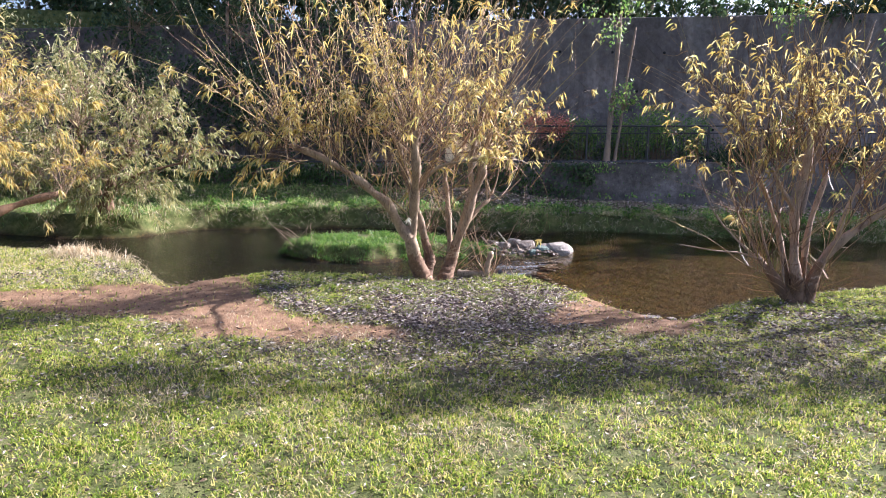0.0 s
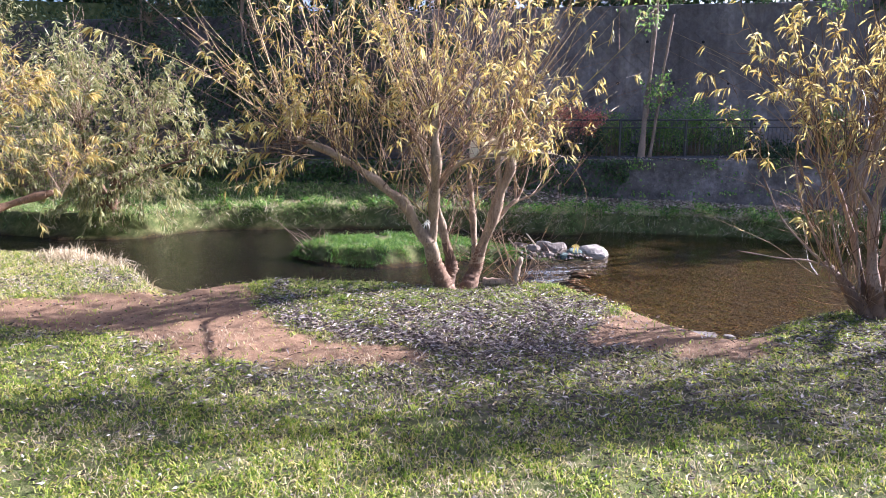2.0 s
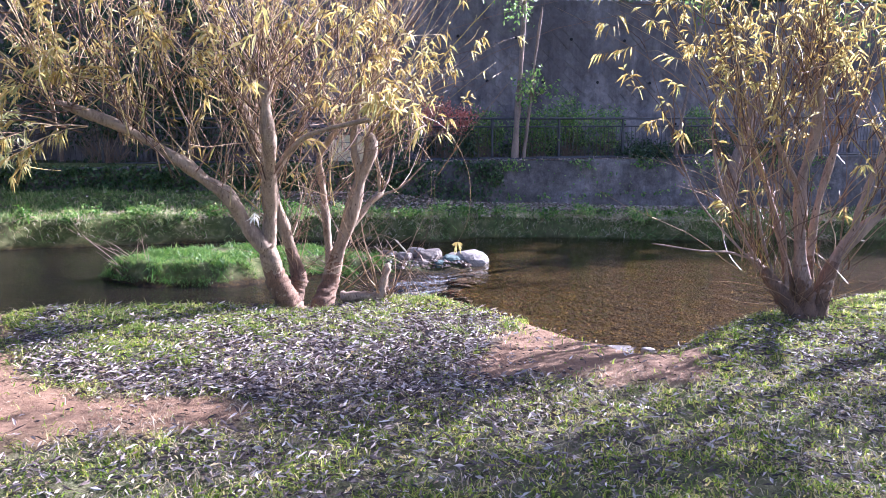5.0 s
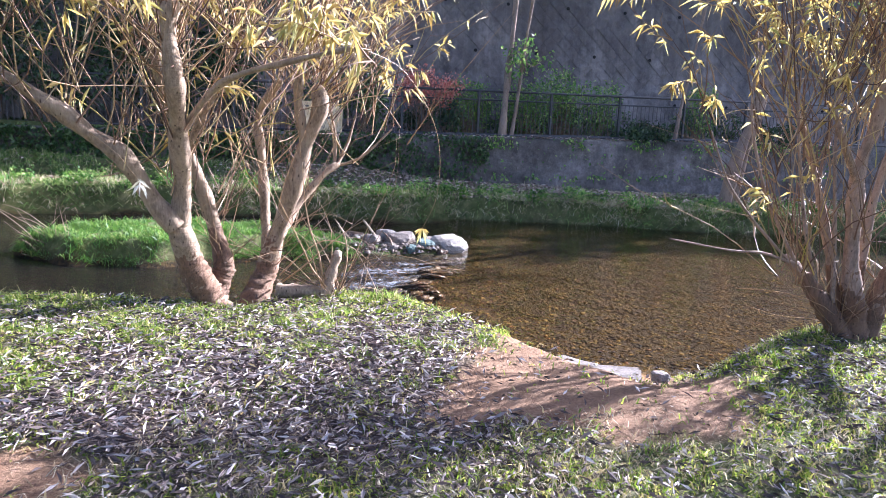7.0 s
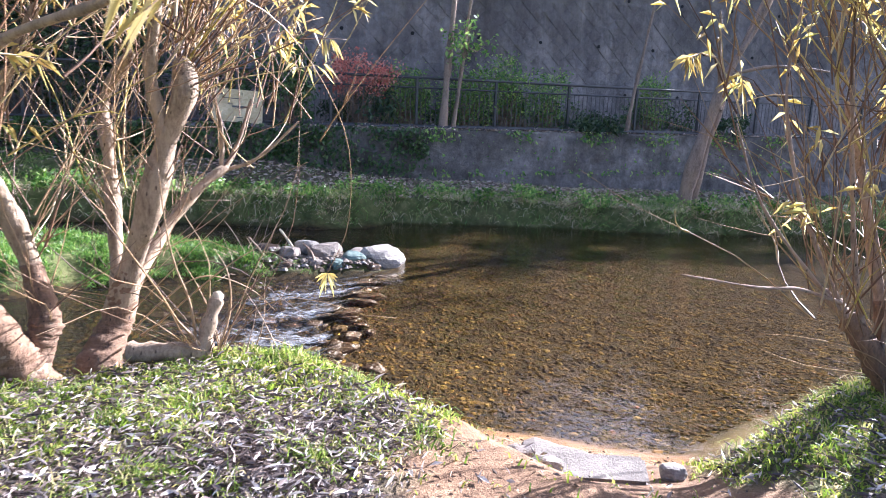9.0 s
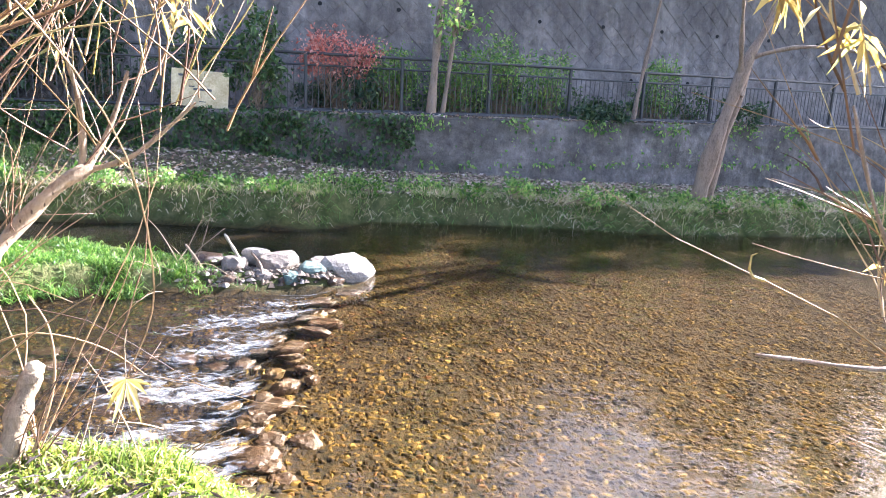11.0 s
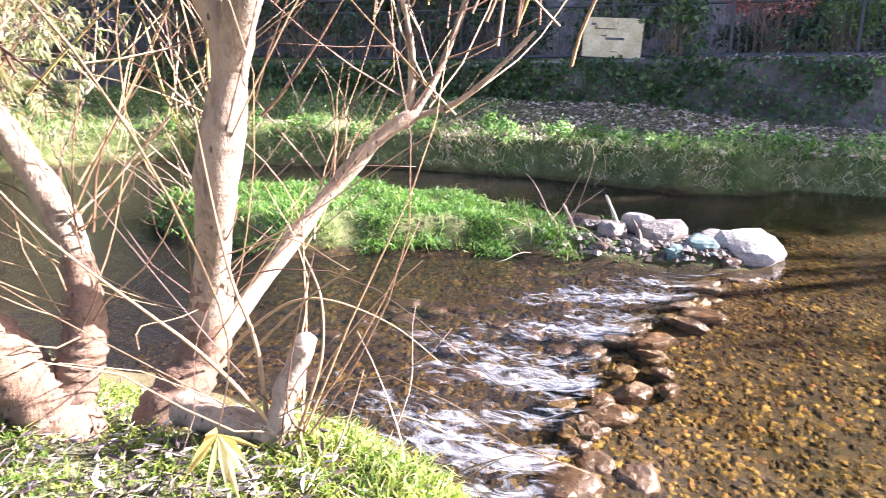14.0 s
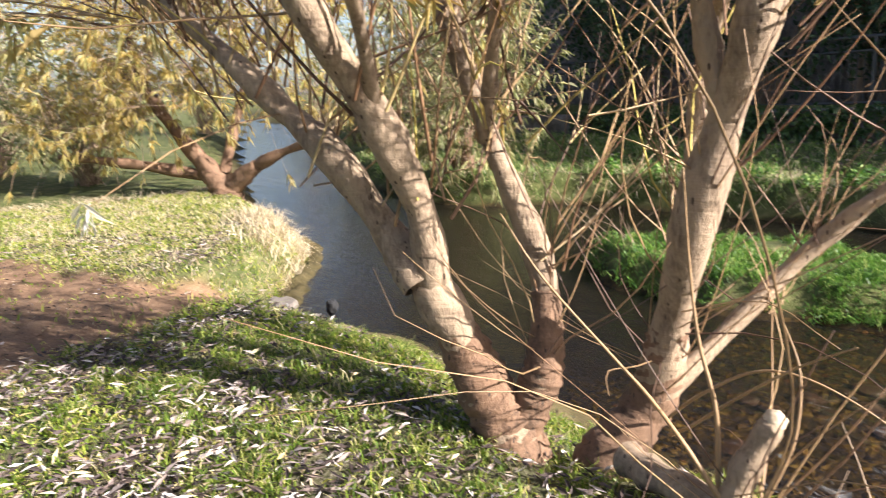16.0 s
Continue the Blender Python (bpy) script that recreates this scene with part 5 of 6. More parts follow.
def bank_tufts():
    X, Y = tufted(28000, -6.5, 9, 6, 10.2, 60, 0.07)
    d = graph_dist(NEAR, X, Y)
    keep = (d > 0.03) & (d < 0.75) & (rng.random(len(X)) > dirt_at(X, Y)) & (rng.random(len(X)) > 0.7 * litter_at(X, Y)) & ~((X > 1.9) & (X < 3.8))
    X, Y = X[keep], Y[keep]
    tagged(blades("grass", X, Y, rng.uniform(0.05, 0.14, len(X)), 0.007, M_MOUND, 0.6), "longer green grass along the water's edge", "grass", kind="stuff")
    X, Y = tufted(38000, -3.3, 1.6, 10.7, 13.6, 90, 0.07)
    keep = poly_dist(ISLAND, X, Y) > -0.1
    X, Y = X[keep], Y[keep]
    k = rng.random(len(X)) < 1.1 - smooth((X - 0.6) / 0.8)
    tagged(blades("grass", X[k], Y[k], rng.uniform(0.05, 0.15, k.sum()) * (0.7 + 0.9 * smooth(0.4 + wavy(X[k], Y[k], 2.3, 3))), 0.010, M_LUSH, 0.8), "bright tall grass on the islet", "grass", kind="stuff")
    X, Y = tufted(120000, -12, 16, 13.2, 19.5, 40, 0.10)
    df = -graph_dist(FAR, X, Y)
    dw = wall_y(X) - Y
    keep = (df > 0.04) & (dw > 0.1) & (rng.random(len(X)) < 1.05 - 0.97 * smooth((df - 0.55 - 0.25 * wavy(X, Y, 1.6, 4)) / 0.8) * smooth((X + 3) / 3))
    X, Y, df = X[keep], Y[keep], df[keep]
    tagged(blades("grass", X, Y, rng.uniform(0.06, 0.24, len(X)) * (0.7 + 0.6 * smooth(0.5 + wavy(X, Y, 1.9, 5))), 0.013, M_FARGRASS, 0.75), "rough grass and herbs along the far bank", "grass", kind="stuff")
    X, Y = tufted(60000, -9, 14, 13, 16.4, 26, 0.06)
    df = -graph_dist(FAR, X, Y)
    k = (df > -0.02) & (df < 0.26) & (rng.random(len(X)) < 0.2 + 0.8 * smooth(0.45 + wavy(X, Y, 2.6, 2)))
    dry = k & (rng.random(len(X)) < 0.25 + 0.5 * smooth(0.4 + wavy(X, Y, 1.4, 7)))
    k &= ~dry
    tagged(blades("grass", X[k], Y[k], rng.uniform(0.12, 0.34, k.sum()), 0.013, M_FARGRASS, 1.3), "long grass hanging over the far bank's edge", "grass", kind="stuff")
    tagged(blades("dry_grass", X[dry], Y[dry], rng.uniform(0.10, 0.30, dry.sum()), 0.010, M_STRAW, 1.5), "withered grass hanging over the far bank's edge", "grass", kind="stuff")
    X, Y = tufted(1600, -6.3, -4.6, 8.6, 9.7, 40, 0.12)
    keep = graph_dist(NEAR, X, Y) > 0.05
    tagged(blades("weeds", X[keep], Y[keep], rng.uniform(0.12, 0.36, keep.sum()), 0.010, M_STRAW, 0.5), "dry pale reeds and weeds at the water's edge", "weeds", kind="stuff")
    X, Y = tufted(9000, -3, 6, 2.2, 5.6, 36, 0.12)
    tagged(blades("dry_grass", X, Y, rng.uniform(0.04, 0.12, len(X)), 0.005, M_STRAW, 0.7), "bleached dry grass tufts in the lawn", "grass", kind="stuff")
    X, Y = tufted(15000, -6, 7, 1.0, 5.4, 380, 0.2)
    keep = rng.random(len(X)) > dirt_at(X, Y)
    tagged(blades("dry_grass", X[keep], Y[keep], rng.uniform(0.03, 0.09, keep.sum()), 0.007, M_STRAW, 1.1), "bleached matted patches in the lawn", "grass", kind="stuff")
    X, Y = tufted(13000, -9.5, -2.3, 6.6, 9.9, 30, 0.16)
    keep = (graph_dist(NEAR, X, Y) > 0.05) & (rng.random(len(X)) > dirt_at(X, Y))
    tagged(blades("dry_grass", X[keep], Y[keep], rng.uniform(0.05, 0.13, keep.sum()), 0.007, M_STRAW, 0.8), "tangled dry grass near the old willow", "grass", kind="stuff")
    X, Y = tufted(17000, -6, 12, 14.6, 17.2, 70, 0.14)
    df = -graph_dist(FAR, X, Y)
    keep = (df > 0) & (df < 1.1)
    tagged(blades("dry_grass", X[keep], Y[keep], rng.uniform(0.08, 0.24, keep.sum()), 0.013, M_STRAW, 0.9), "pale dry herbs on the far bank", "grass", kind="stuff")


bank_tufts()


def litter():
    X, Y = rng.uniform(-6, 8, 270000), rng.uniform(1.5, 9, 270000)
    p = 0.03 + 0.97 * litter_at(X, Y) ** 1.2 * (0.6 + 0.4 * smooth(0.5 + wavy(X, Y, 2.6, 5)))
    p = p * (1 - 0.93 * dirt_at(X, Y)) * (graph_dist(NEAR, X, Y) > 0.1)
    k = rng.random(len(X)) < p
    X, Y = X[k], Y[k]
    n = len(X)
    a = rng.uniform(0, 6.28, n)
    D = np.stack([np.cos(a), np.sin(a), rng.uniform(-0.25, 0.55, n)], -1)
    P = np.stack([X, Y, land(X, Y) + rng.uniform(0.006, 0.05, n)], -1)
    tagged(new("leaf_litter", leaves_mesh("leaf_litter", P, D, rng.uniform(0.035, 0.09, n) * (0.65 + 0.35 * smooth((Y - 3.2) / 1.6)), rng.uniform(0.010, 0.020, n), M_LITTER, 0.05, 0.3)),
           "fallen grey and white willow leaves on the ground", "leaf litter", kind="stuff")
    X, Y = rng.uniform(-7, 8, 36000), rng.uniform(0.2, 8.5, 36000)
    k = (rng.random(36000) < (0.35 + 0.65 * smooth(0.4 + wavy(X, Y, 1.7, 2))) * (1 - 0.6 * dirt_at(X, Y))) & (graph_dist(NEAR, X, Y) > 0.1)
    X, Y = X[k], Y[k]
    n = len(X)
    a = rng.uniform(0, 6.28, n)
    tagged(new("leaf_litter", leaves_mesh("leaf_litter", np.stack([X, Y, land(X, Y) + rng.uniform(0.005, 0.045, n)], -1), np.stack([np.cos(a), np.sin(a), rng.uniform(-0.2, 0.4, n)], -1),
                                          rng.uniform(0.02, 0.05, n), rng.uniform(0.008, 0.018, n), M_LITTER_BROWN, 0.05, 0.3)), "small withered brown leaves in the grass", "leaf litter", kind="stuff")
    X, Y = rng.uniform(-8, 14, 16000), rng.uniform(15.5, 19.6, 16000)
    df, dw = -graph_dist(FAR, X, Y), wall_y(X) - Y
    k = (df > 0.2) & (dw > 0.05) & (rng.random(len(X)) < (0.4 + 0.6 * smooth((2.2 - dw) / 0.8)) * (0.08 + 0.92 * smooth((X + 3) / 3)))
    X, Y = X[k], Y[k]
    n = len(X)
    a = rng.uniform(0, 6.28, n)
    tagged(new("leaf_litter", leaves_mesh("leaf_litter", np.stack([X, Y, land(X, Y) + rng.uniform(0.01, 0.05, n)], -1), np.stack([np.cos(a), np.sin(a), rng.uniform(-0.1, 0.4, n)], -1),
                                          rng.uniform(0.06, 0.12, n), rng.uniform(0.03, 0.06, n), M_LITTER_TAN, 0.05, 0.3)), "fallen leaves below the retaining wall", "leaf litter", kind="stuff")


litter()


# ---- far trees, shrubs, climbers ----
def tree(name, at, label, stems, crowns, leaf_mat, n, leaf=(0.08, 0.16), wide=0.5, group=""):
    """stems: (points, foot radius, end radius); crowns: (centre, radii). Leaves gather in small uneven clumps."""
    t = thing(name, at, label, "tree", group)
    o = np.array(at, float)
    for pts, r0, r1 in stems:
        part("trunk", limb_mesh("trunk", np.array(pts) - o, r0, r1, M_BARK_FAR, 9), t)
    P, tw = [], []
    for c, r in crowns:
        c, r = np.array(c, float) - o, np.array(r, float)
        k = max(6, n // len(crowns) // 26)
        q = c + unit(rng.normal(size=(k, 3))) * rng.random((k, 1)) ** 0.45 * r
        for b in q:
            P.append(b + rng.normal(size=(26, 3)) * 0.17 * r.mean() ** 0.5)
            tw.append(np.linspace(c - np.array([0, 0, 0.4 * r[2]]), b, 5) + rng.normal(size=(5, 3)) * 0.05)
    P = np.concatenate(P)
    L = rng.uniform(*leaf, len(P))
    part("leaves", leaves_mesh("leaves", P, rng.normal(size=P.shape) + np.array([0, 0, -0.3]), L, L * wide, leaf_mat, 0.1), t)
    tagged(part("brush", shoots_mesh("brush", tw, 0.016, M_TWIG_DULL), t), kind="stuff")
    return t


tree("tree", (5.03, 19.45, 1.12), "slender twin-stemmed tree with few green leaves at the railing", [
    ([(5.0, 19.45, 0.95), (5.02, 19.45, 2.2), (5.07, 19.42, 3.6), (5.1, 19.35, 5.6)], 0.115, 0.05),
    ([(5.22, 19.47, 0.95), (5.32, 19.47, 2.0), (5.44, 19.47, 3.6), (5.6, 19.45, 5.2)], 0.06, 0.03)], [((5.4, 19.25, 3.1), (0.7, 0.45, 0.5)), ((5.0, 19.2, 5.6), (1.4, 1.0, 0.9))], M_SHRUB, 500)
tree("tree", (9.9, 19.95, 1.2), "thin pale leaning sapling behind the railing", [([(9.86, 19.95, 1.1), (9.96, 19.95, 2.2), (10.15, 19.95, 3.6), (10.4, 19.9, 5.6)], 0.06, 0.03)], [((10.3, 19.8, 5.6), (0.9, 0.7, 0.7))], M_SHRUB, 200)
tree("tree", (9.25, 15.95, 0.0), "bare twin-trunked tree leaning on the far bank", [
    ([(9.28, 16.2, -0.1), (9.32, 16.05, 0.8), (9.45, 15.9, 1.7), (9.65, 15.8, 2.6), (10.1, 15.7, 3.6), (10.4, 15.5, 5.0)], 0.19, 0.03),
    ([(9.5, 16.25, -0.1), (9.57, 16.15, 0.9), (9.75, 16.1, 1.8), (10.1, 16.2, 3.0), (10.8, 16.3, 4.6)], 0.12, 0.02),
    ([(9.6, 15.82, 2.5), (10.3, 15.4, 2.75), (11.2, 15.0, 2.7)], 0.05, 0.02),
    ([(9.55, 15.85, 2.2), (9.2, 15.5, 2.9), (8.9, 15.2, 3.6)], 0.06, 0.02)], [((11.6, 15.2, 4.7), (1.3, 1.2, 0.9))], M_SHRUB, 160)


def shrub(name, at, label, radii, leaf_mat, n, leaf, wide, group="", lift=0.0):
    t = thing(name, at, label, "shrub", group)
    r = np.array(radii, float)
    k = max(5, n // 22)
    q = unit(rng.normal(size=(k, 3))) * rng.random((k, 1)) ** 0.4 * r + np.array([0, 0, r[2] + lift])
    P = np.concatenate([b + rng.normal(size=(22, 3)) * 0.13 * r.mean() ** 0.5 for b in q])
    P[:, 2] = np.maximum(P[:, 2], 0.02)
    L = rng.uniform(*leaf, len(P))
    part("leaves", leaves_mesh("leaves", P, rng.normal(size=P.shape) + np.array([0, 0, -0.2]), L, L * wide, leaf_mat, 0.1), t)
    tagged(part("brush", shoots_mesh("brush", [np.linspace(rng.normal(size=3) * np.array([0.15, 0.1, 0]), b, 5) for b in q], 0.012, M_TWIG_DULL), t), kind="stuff")
    return t


def wp(x, y, z):
    """A place given along the far walls."""
    return tuple(WALL @ Vector((x, y, z)))


for x, y, z, r, n in ((4.3, 0.85, 1.0, (0.45, 0.3, 0.75), 420), (5.9, 0.85, 1.0, (0.6, 0.3, 0.72), 520), (6.9, 0.85, 1.0, (0.55, 0.3, 0.78), 520), (8.0, 0.9, 1.0, (0.4, 0.3, 0.7), 320), (11.1, 0.9, 1.0, (0.4, 0.3, 0.7), 300)):
    shrub("shrub", wp(x, y, z), "light green leafy shrub growing through the railing", (r[0] * 1.35, r[1] * 1.2, r[2] * 1.12), M_SHRUB, n * 4, (0.05, 0.11), 0.45, "shrubs along the railing")
for x, y, z, r, n in ((8.6, 0.2, 1.0, (0.5, 0.25, 0.2), 240), (9.4, 0.2, 1.0, (0.35, 0.25, 0.22), 200), (13.0, 0.15, 0.95, (0.6, 0.3, 0.35), 300), (3.6, 0.6, 1.0, (0.5, 0.4, 0.5), 360)):
    shrub("shrub", wp(x, y, z), "low dark green plant on the wall's edge", r, M_DARKLEAF, n, (0.09, 0.18), 0.5, "plants on the wall edge")
shrub("shrub", wp(3.2, 0.7, 1.0), "red-leaved autumn shrub behind the railing", (0.95, 0.4, 0.42), M_RED, 1700, (0.05, 0.1), 0.55, lift=0.72)
shrub("shrub", wp(0.55, 0.85, 1.0), "dark green shrub hanging over the sign", (0.9, 0.35, 0.8), M_IVY, 1100, (0.07, 0.14), 0.55)
for x, y, z, r, n in ((1.6, 0.5, 0.95, (0.55, 0.4, 1.0), 900), (-1.2, 0.9, 1.0, (0.9, 0.5, 0.9), 900), (-3.0, 0.9, 1.0, (1.1, 0.6, 1.4), 1300), (-5.2, 0.6, 0.9, (1.3, 0.8, 1.6), 1500), (-8.0, 0.6, 0.9, (1.5, 0.9, 1.9), 1700), (-11, 0.5, 0.9, (1.8, 1, 2.2), 1500)):
    shrub("shrub", wp(x, y, z), "dense dark green shrub against the retaining wall", r, M_DARKLEAF if x < 1 else M_IVY, n, (0.09, 0.18), 0.5, "shrubs against the wall")


for i, x in enumerate((3.0, 4.6, 5.4, 6.4, 7.3, 8.6, 9.7, 10.9, 12.2)):
    shrub("shrub", wp(x, 1.05 + 0.15 * math.sin(i * 2.7), 1.0), "low dark green undergrowth behind the railing", (0.6, 0.3, 0.36 + 0.12 * math.sin(i * 1.9)), M_IVY if i % 3 else M_DARKLEAF, 620, (0.06, 0.13), 0.5, "undergrowth behind the railing")
for x, h, r in ((-1.6, 3.6, 1.1), (-3.8, 4.6, 1.3), (-6.4, 5.0, 1.4), (-9.2, 5.2, 1.5)):
    bx, by, bz = wp(x, 1.3, 1.0)
    tree("tree", (bx, by, bz), "dark slender tree on the walkway before the tall wall",
         [([(bx, by, bz - 0.1), (bx + 0.08, by, bz + h * 0.4), (bx - 0.05, by, bz + h * 0.7), (bx, by, bz + h)], 0.09, 0.03)],
         [((bx, by, bz + h * 0.45), (r, 0.5, h * 0.25)), ((bx + 0.2, by, bz + h * 0.85), (r * 1.1, 0.6, h * 0.25))], M_DARKLEAF, 2200, (0.1, 0.2), 0.45, "trees before the wall")


r_herb = random.Random(31)
for i in range(34):
    x = -5.5 + i * 0.5 + r_herb.uniform(-0.2, 0.2)
    y = float(np.interp(x, [p[0] for p in FAR], [p[1] for p in FAR])) + r_herb.uniform(0.15, 0.75)
    k = r_herb.uniform(0.7, 1.3)
    shrub("herb", (x, y, float(land(x, y))), "low leafy green herb on the far bank", (0.28 * k, 0.2 * k, 0.12 * k), M_SHRUB if i % 3 else M_LUSH, 176, (0.04, 0.10), 0.5, "herbs on the far bank")


def ivy():
    n = 12000
    x = rng.uniform(-9, 4.6, n)
    s = rng.random(n)
    p = 0.35 + 0.5 * wavy(x, s * 2, 1.2) + 0.35 * s + 0.25 * smooth((1.5 - x) / 2)
    k = (rng.random(n) < p) & ~((x > 3.0) & (rng.random(n) < 0.25))
    x, s = x[k], s[k]
    P = np.stack([x, -0.16 + 0.20 * s - rng.uniform(0, 0.12, len(x)) + 0.05 * wavy(x, s * 2, 1.3), 0.02 + 1.05 * s], -1)
    P = np.array([tuple(WALL @ Vector(q)) for q in P])
    L = rng.uniform(0.06, 0.13, len(P))
    tagged(new("ivy", leaves_mesh("ivy", P, rng.normal(size=P.shape) * 0.6 + np.array([0, -0.6, -0.4]), L, L * 0.75, M_IVY, 0.1)), "dark ivy covering the low wall", "ivy", kind="stuff")


ivy()

# trees on the slope above the wall
# the last one, at x 6, is added to shade the left far bank
for i, (x, y, h, r) in enumerate(((-12, 4.5, 5.5, 2.2), (-9.5, 4.2, 6.5, 2.4), (-6.2, 5.0, 7.5, 2.4), (-2.8, 4.6, 6.2, 2.1), (0.6, 5.2, 7.0, 2.2), (4.0, 5.6, 7.5, 2.2), (8.0, 5.2, 6.5, 2.4), (6.0, 4.1, 5.6, 1.8))):
    bx, by, bz = wp(x, y, 5.25)
    tree("tree", (bx, by, bz), "tall dark-leaved tree on the slope above the wall",
         [([(bx, by, bz - 0.3), (bx + 0.1, by, bz + h * 0.4), (bx - 0.1, by, bz + h * 0.75), (bx, by, bz + h)], 0.2, 0.05)],
         [((bx, by, bz + h * 0.35), (r, r, h * 0.28)), ((bx + 0.4, by, bz + h * 0.68), (r * 0.85, r * 0.85, h * 0.28))], M_DARKLEAF, 1500 if x < 14 else 2600, (0.16, 0.32), 0.5, "trees above the wall")


# ---- driftwood ----
def stick(name, pts, r, material, label):
    o = np.array(pts[0])
    ob = new(name, limb_mesh(name, np.array(pts) - o, r, r * 0.6, material, 7, 0.04, 4))
    ob.matrix_basis = Matrix.Translation(pts[0])
    return tagged(ob, label, "stick")


stick("stick", [(1.62, 12.35, -0.42), (1.48, 12.6, -0.25), (1.33, 12.95, -0.10)], 0.022, M_CUT, "bleached driftwood stick leaning on the stones")
stick("stick", [(1.2, 12.3, -0.42), (1.08, 12.5, -0.28), (0.95, 12.75, -0.18)], 0.02, M_TWIG_DULL, "grey driftwood stick on the gravel spit")
stick("stick", [(1.75, 12.15, -0.46), (1.72, 12.35, -0.3), (1.62, 12.6, -0.22)], 0.018, M_TWIG_DULL, "thin grey stick among the stones")


def dead_twigs(at, n, lean, lo, hi, label):
    t = thing("dead_twigs", at, label, "twigs", "dead twigs by the water")
    tagged(part("brush", shoots_mesh("brush", fan((0, 0, 0), n, lean, 0.55, lo, hi, -0.1, None, 0.12), 0.0065, M_TWIG_DULL), t), kind="stuff")


dead_twigs((-2.75, 11.75, -0.42), 18, (-0.5, -0.2, 0.5), 0.3, 0.9, "dead grey twigs caught at the islet's tip")
dead_twigs((0.95, 12.25, -0.40), 16, (0.3, -0.2, 0.6), 0.3, 0.8, "dry brown stalks on the gravel spit")
dead_twigs((1.25, 8.1, -0.2), 12, (0.1, 0.1, 0.9), 0.2, 0.55, "dry brown stalks at the bank's edge")


# ---- undergrowth on top of the wall and beyond the bend ----
for i in range(19):
    x = -13 + i * 1.55
    shrub("bush", wp(x, 3.3 + 0.5 * math.sin(i * 2.1), 5.25), "dense dark undergrowth above the wall", (1.3, 0.8, (0.9 if x < 8 else 0.5) + 0.4 * math.sin(i * 1.7) ** 2), M_DARKLEAF, 750, (0.14, 0.28), 0.5, "undergrowth above the wall")
for x, y, r, n in ((-14.5, 7.0, (1.8, 2.0, 2.2), 2200), (-18, 7.2, (2.5, 2.5, 3.6), 2600), (-14.5, 15.4, (2.4, 1.4, 1.6), 1800), (-17, 4.5, (2.2, 2.2, 3.0), 2200), (-21, 10.0, (3, 2.5, 3.8), 2600), (-13.5, 17.2, (2.2, 1.3, 2.6), 2200), (-21, 20.5, (3.2, 2.2, 3.4), 2400), (-34, 27, (5, 3, 4.5), 2400), (-33, 13.5, (4, 3, 4.2), 2200), (-11.5, 8.2, (1.3, 1.2, 1.6), 1800), (-12.5, 6.2, (1.6, 1.6, 2.4), 2200), (-10.8, 15.6, (1.6, 0.9, 1.5), 1800), (-25, 14.5, (2.4, 2, 3.6), 2600), (-26, 19.5, (2.4, 2, 3.4), 2400)):
    shrub("bush", (x, y, float(land(x, y))), "yellowing bush at the bend of the stream", r, M_LEAF_GREEN, n, (0.1, 0.2), 0.3, "bushes at the bend")


# a tall unseen tree upstream on the near bank, crowns placed to shade the lawn
tree("tree", (12.4, 9.6, 0.0), "tall leafy unseen tree upstream on the near bank, added to shade the lawn",
     [([(12.4, 9.6, -0.2), (12.3, 9.5, 3), (12.3, 9.6, 6), (12.0, 10.0, 8.8)], 0.13, 0.04), ([(12.3, 9.6, 5.4), (13.0, 9.7, 6.4), (13.5, 9.9, 7.4)], 0.05, 0.03), ([(12.3, 9.5, 3), (12.3, 9.0, 4.2), (12.3, 8.3, 5.4)], 0.06, 0.03)],
     [((11.7, 9.0, 7.0), (1.0, 0.5, 0.4)), ((11.5, 10.3, 8.6), (1.7, 0.45, 0.4)), ((13.6, 9.9, 7.4), (0.8, 0.45, 0.4)), ((12.3, 8.2, 5.4), (1.3, 0.8, 0.5))], M_LEAF_GREEN, 2300, (0.12, 0.22), 0.4)
for i in range(11):
    x = -12.5 + i * 2.0
    shrub("bush", wp(x, 5.6 + 0.5 * math.sin(i * 1.3), 5.25), "tall dark undergrowth among the trees above the wall", (1.7, 1.0, 1.9 + 0.5 * math.sin(i * 2.3)), M_DARKLEAF, 1200, (0.18, 0.34), 0.5, "undergrowth above the wall")
# a further row upstream, added to shade the far bank and pool
for i in range(13):
    x = 16.5 + i * 2.0
    bx, by, bz = wp(x, 3.6 + 0.5 * math.sin(i * 2.2), 5.25)
    h = (4.0 if x < 22 else 8.4) + 0.7 * math.sin(i * 1.9)
    tree("tree", (bx, by, bz), "tall dark-leaved tree on the slope above the wall", [([(bx, by, bz - 0.3), (bx + 0.1, by, bz + h * 0.5), (bx, by, bz + h)], 0.18, 0.05)],
         [((bx, by, bz + h * k), (1.6, 1.2, h * 0.2)) for k in (0.22, 0.5, 0.8)], M_DARKLEAF, 1500, (0.2, 0.38), 0.55, "trees above the wall")


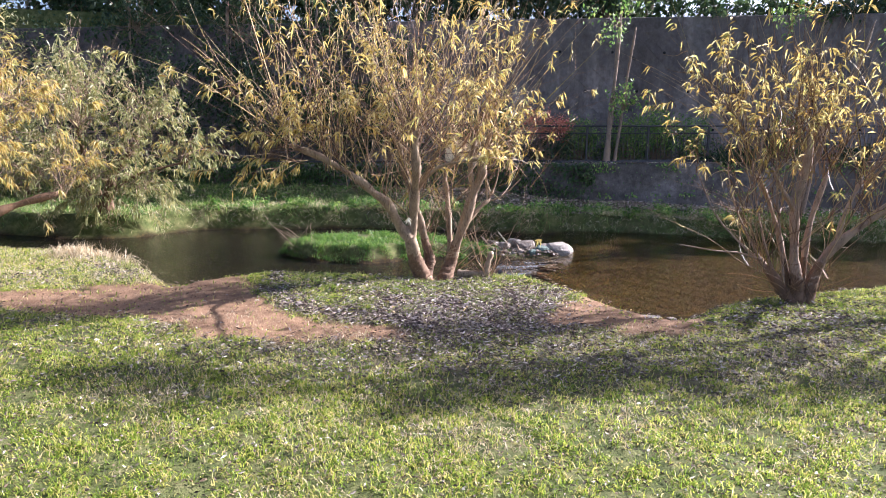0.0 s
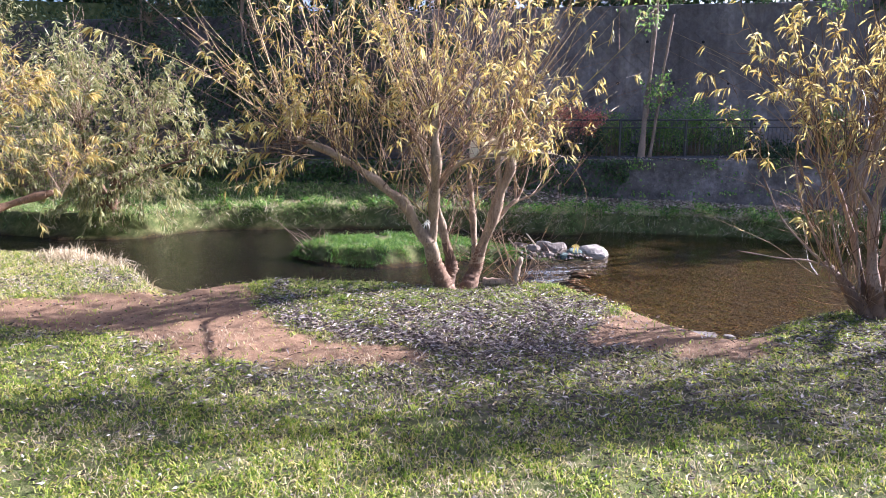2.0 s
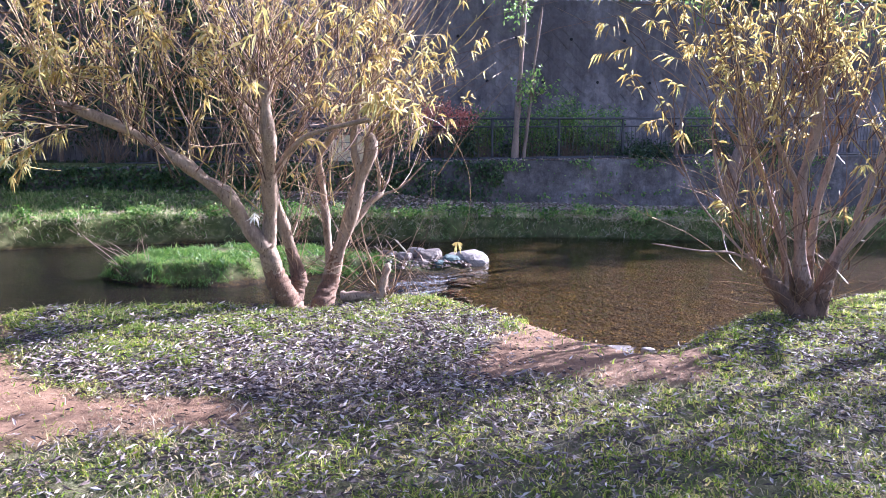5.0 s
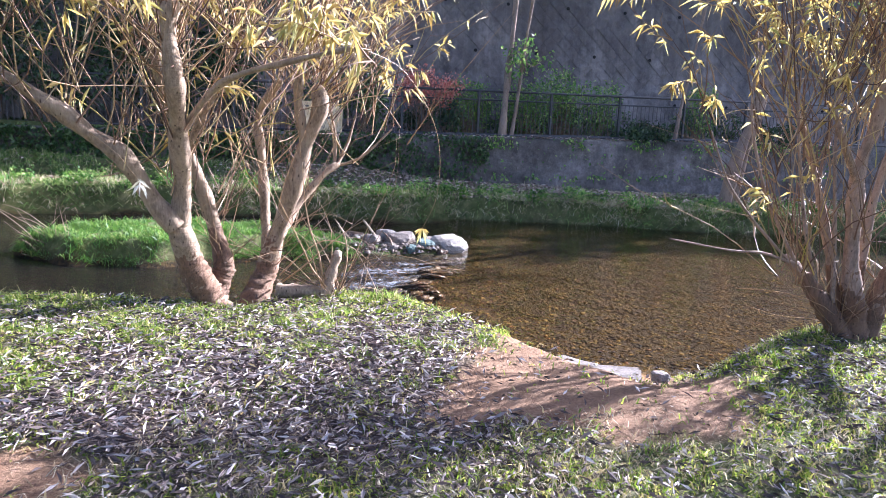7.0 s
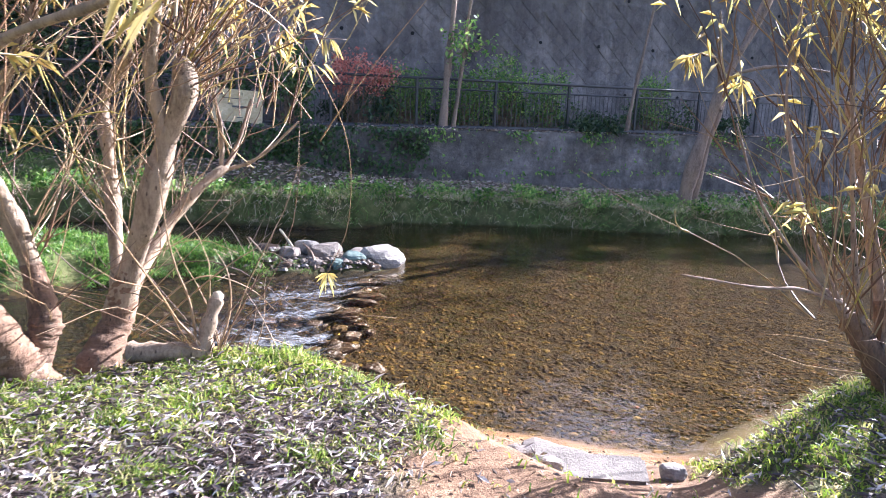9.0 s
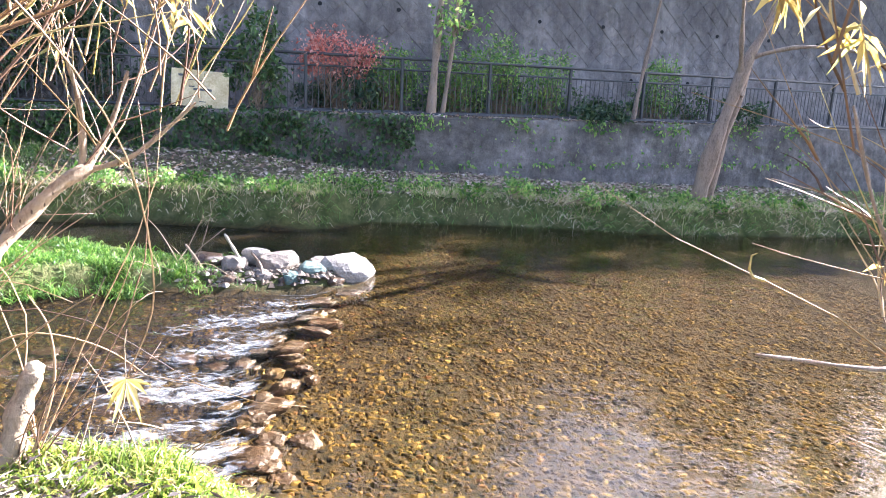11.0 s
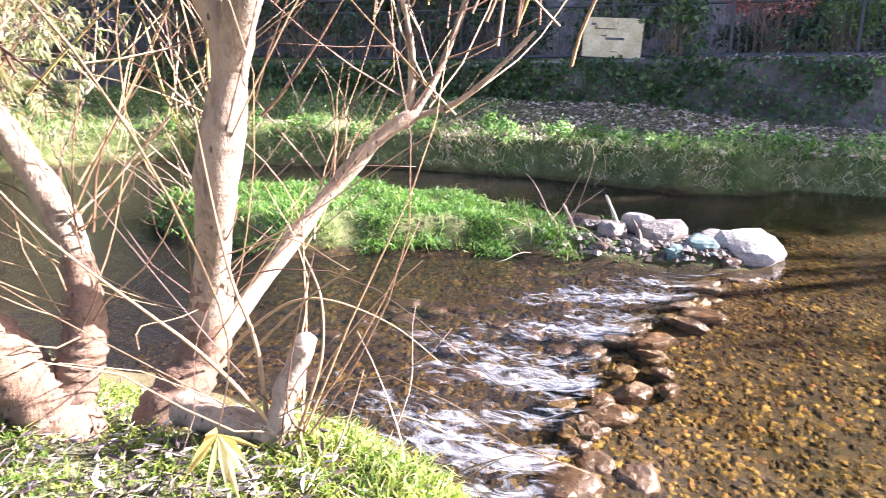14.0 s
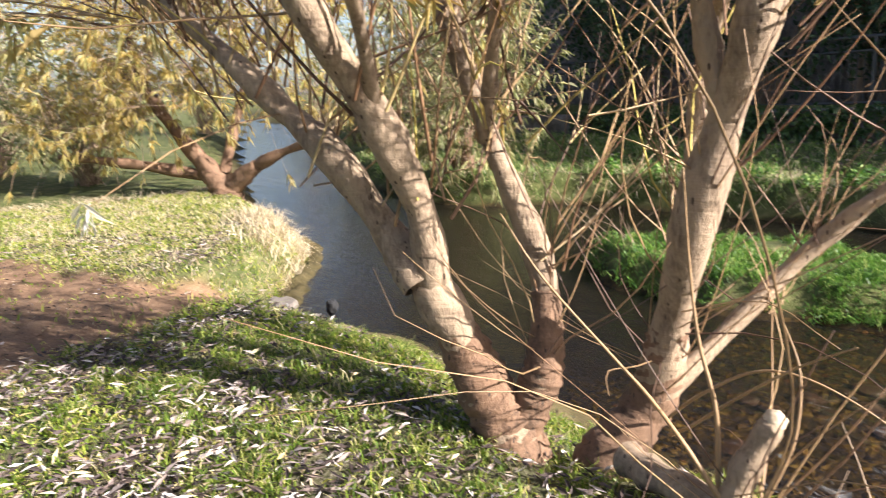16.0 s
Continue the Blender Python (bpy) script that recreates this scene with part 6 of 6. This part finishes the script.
def wall_plants():
    """Sparse creepers over the wall's edge and herbs at its foot, further upstream."""
    n = 9000
    x, s = rng.uniform(4.6, 15, n), rng.random(n)
    k = rng.random(n) < np.where(s > 0.72, 0.5 * smooth(0.35 + wavy(x, s, 1.9, 3)), np.where(s < 0.12, 0.45 * smooth(0.4 + wavy(x, s, 2.4, 1)), 0.02))
    x, s = x[k], s[k]
    P = np.stack([x, -0.14 + 0.18 * s - rng.uniform(0, 0.1, len(x)), 0.02 + 1.05 * s], -1)
    P = np.array([tuple(WALL @ Vector(q)) for q in P])
    L = rng.uniform(0.05, 0.12, len(P))
    tagged(new("creeper", leaves_mesh("creeper", P, rng.normal(size=P.shape) * 0.6 + np.array([0, -0.5, -0.4]), L, L * 0.6, M_SHRUB, 0.1)), "green creepers and herbs on the low wall", "creeper", kind="stuff")
    x, y = rng.uniform(2, 15, 2600), rng.uniform(0.05, 0.48, 2600)
    P = np.array([tuple(WALL @ Vector(q)) for q in np.stack([x, y, np.full(2600, 1.035)], -1)])
    tagged(new("leaf_litter", leaves_mesh("leaf_litter", P, rng.normal(size=P.shape) * np.array([1, 1, 0.2]), rng.uniform(0.06, 0.12, 2600), 0.04, M_LITTER_TAN, 0.0)), "fallen leaves along the top of the low wall", "leaf litter", kind="stuff")


wall_plants()
stone((-3.22, 8.62, -0.42), (0.14, 0.10, 0.16), 31, M_HOLE, "small dark stone at the water's edge")


def pale_sprig():
    t = thing("willow_sprig", (-0.24, 6.42, 1.05), "hanging shoot with a tuft of pale silvery leaves", "shoot")
    part("stem", shoots_mesh("stem", [np.array([(-0.55, 0.86, 0.23), (-0.4, 0.6, 0.2), (-0.2, 0.3, 0.13), (0.0, 0.0, 0.0)])], 0.006, M_TWIG), t)
    a = np.linspace(-1.2, 1.2, 9)
    D = np.stack([np.sin(a) * 0.8, np.sin(a) * 0.6 - 0.2 * np.cos(3 * a), -np.cos(a) * 0.9], -1)
    P = np.stack([0.012 * np.sin(5 * a), 0.012 * np.cos(4 * a), 0.02 * np.cos(7 * a)], -1)
    part("leaf_tuft", leaves_mesh("leaf_tuft", P, D, 0.07 + 0.025 * np.cos(3 * a) ** 2, 0.017, M_SPRIG, 0.1), t)


pale_sprig()


def yellow_sprig():
    t = thing("willow_sprig", (0.95, 6.05, 1.86), "long shoot hanging over the water with a yellow leaf tuft", "shoot")
    C = smooth_path(np.array([(0, 0, 0), (0.3, 0.3, -0.1), (0.55, 0.6, -0.45), (0.6, 0.8, -0.85), (0.52, 0.87, -1.1)]), 5)
    part("stem", shoots_mesh("stem", [C], 0.0045, M_TWIG), t)
    a = np.linspace(-1.3, 1.3, 9)
    D = np.stack([np.sin(a), 0.6 * np.cos(5 * a), -0.8 * np.cos(a) - 0.2], -1)
    part("leaf_tuft", leaves_mesh("leaf_tuft", np.tile(C[-1], (9, 1)), D, 0.09 + 0.03 * np.cos(3 * a), 0.017, M_LEAF, 0.15), t)


yellow_sprig()


# ---- diamond-laid blocks of the tall wall ----
def diamond(half, seed):
    """One block standing on its corner: worn front, sloping edges, back sunk into the wall."""
    r = random.Random(seed)
    V, F = [], []
    for k, y in ((1.0, 0.05), (1.0, -0.010), (0.93, -0.016)):
        for dx, dz in ((-1, 0), (0, -1), (1, 0), (0, 1)):
            V.append((dx * half * k * r.uniform(0.985, 1.0), y + r.uniform(-0.006, 0.006), dz * half * k * r.uniform(0.97, 1.0)))
    V.append((r.uniform(-0.03, 0.03), -0.022, r.uniform(-0.03, 0.03)))
    for ring in (0, 4):
        for i in range(4):
            a, b = ring + i, ring + (i + 1) % 4
            F += [(a, b, b + 4), (a, b + 4, a + 4)]
    F += [(8 + i, 8 + (i + 1) % 4, 12) for i in range(4)]
    return np.array(V), np.array(F)


def masonry():
    pitch = 0.42
    kinds = [diamond(pitch / 2 + 0.002, i) for i in range(6)]
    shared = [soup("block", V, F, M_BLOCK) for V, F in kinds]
    r = random.Random(12)
    rest_v, rest_f, count = [], [], 0
    for row in range(21):
        z = 1.02 + row * pitch / 2
        for col in range(94):
            x = -14.0 + col * pitch + (row % 2) * pitch / 2
            if z + pitch / 2 > 5.36 + 0.03 * min(x, 20):
                continue
            y = 1.95 + 0.32 * (z - 0.9) / 4.5 + 0.012 * float(wavy(x, z * 2, 1.3)) - 0.016 + r.uniform(-0.004, 0.003)
            k = r.randrange(6)
            at = Matrix.Translation((x, y, z)) @ Matrix.Rotation(-0.071 + r.uniform(-0.01, 0.01), 4, "X")
            if 4.0 < x < 10.3 and count < 300:
                part("block", shared[k], wall_high, at=at)
                count += 1
            else:
                V, F = kinds[k]
                rest_f.append(F + 13 * len(rest_v))
                rest_v.append(V @ np.array(at.to_3x3()).T + np.array(at.translation))
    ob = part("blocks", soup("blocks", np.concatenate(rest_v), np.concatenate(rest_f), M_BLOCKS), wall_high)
    tagged(ob, "weathered grey concrete blocks laid on their corners", kind="stuff")


masonry()
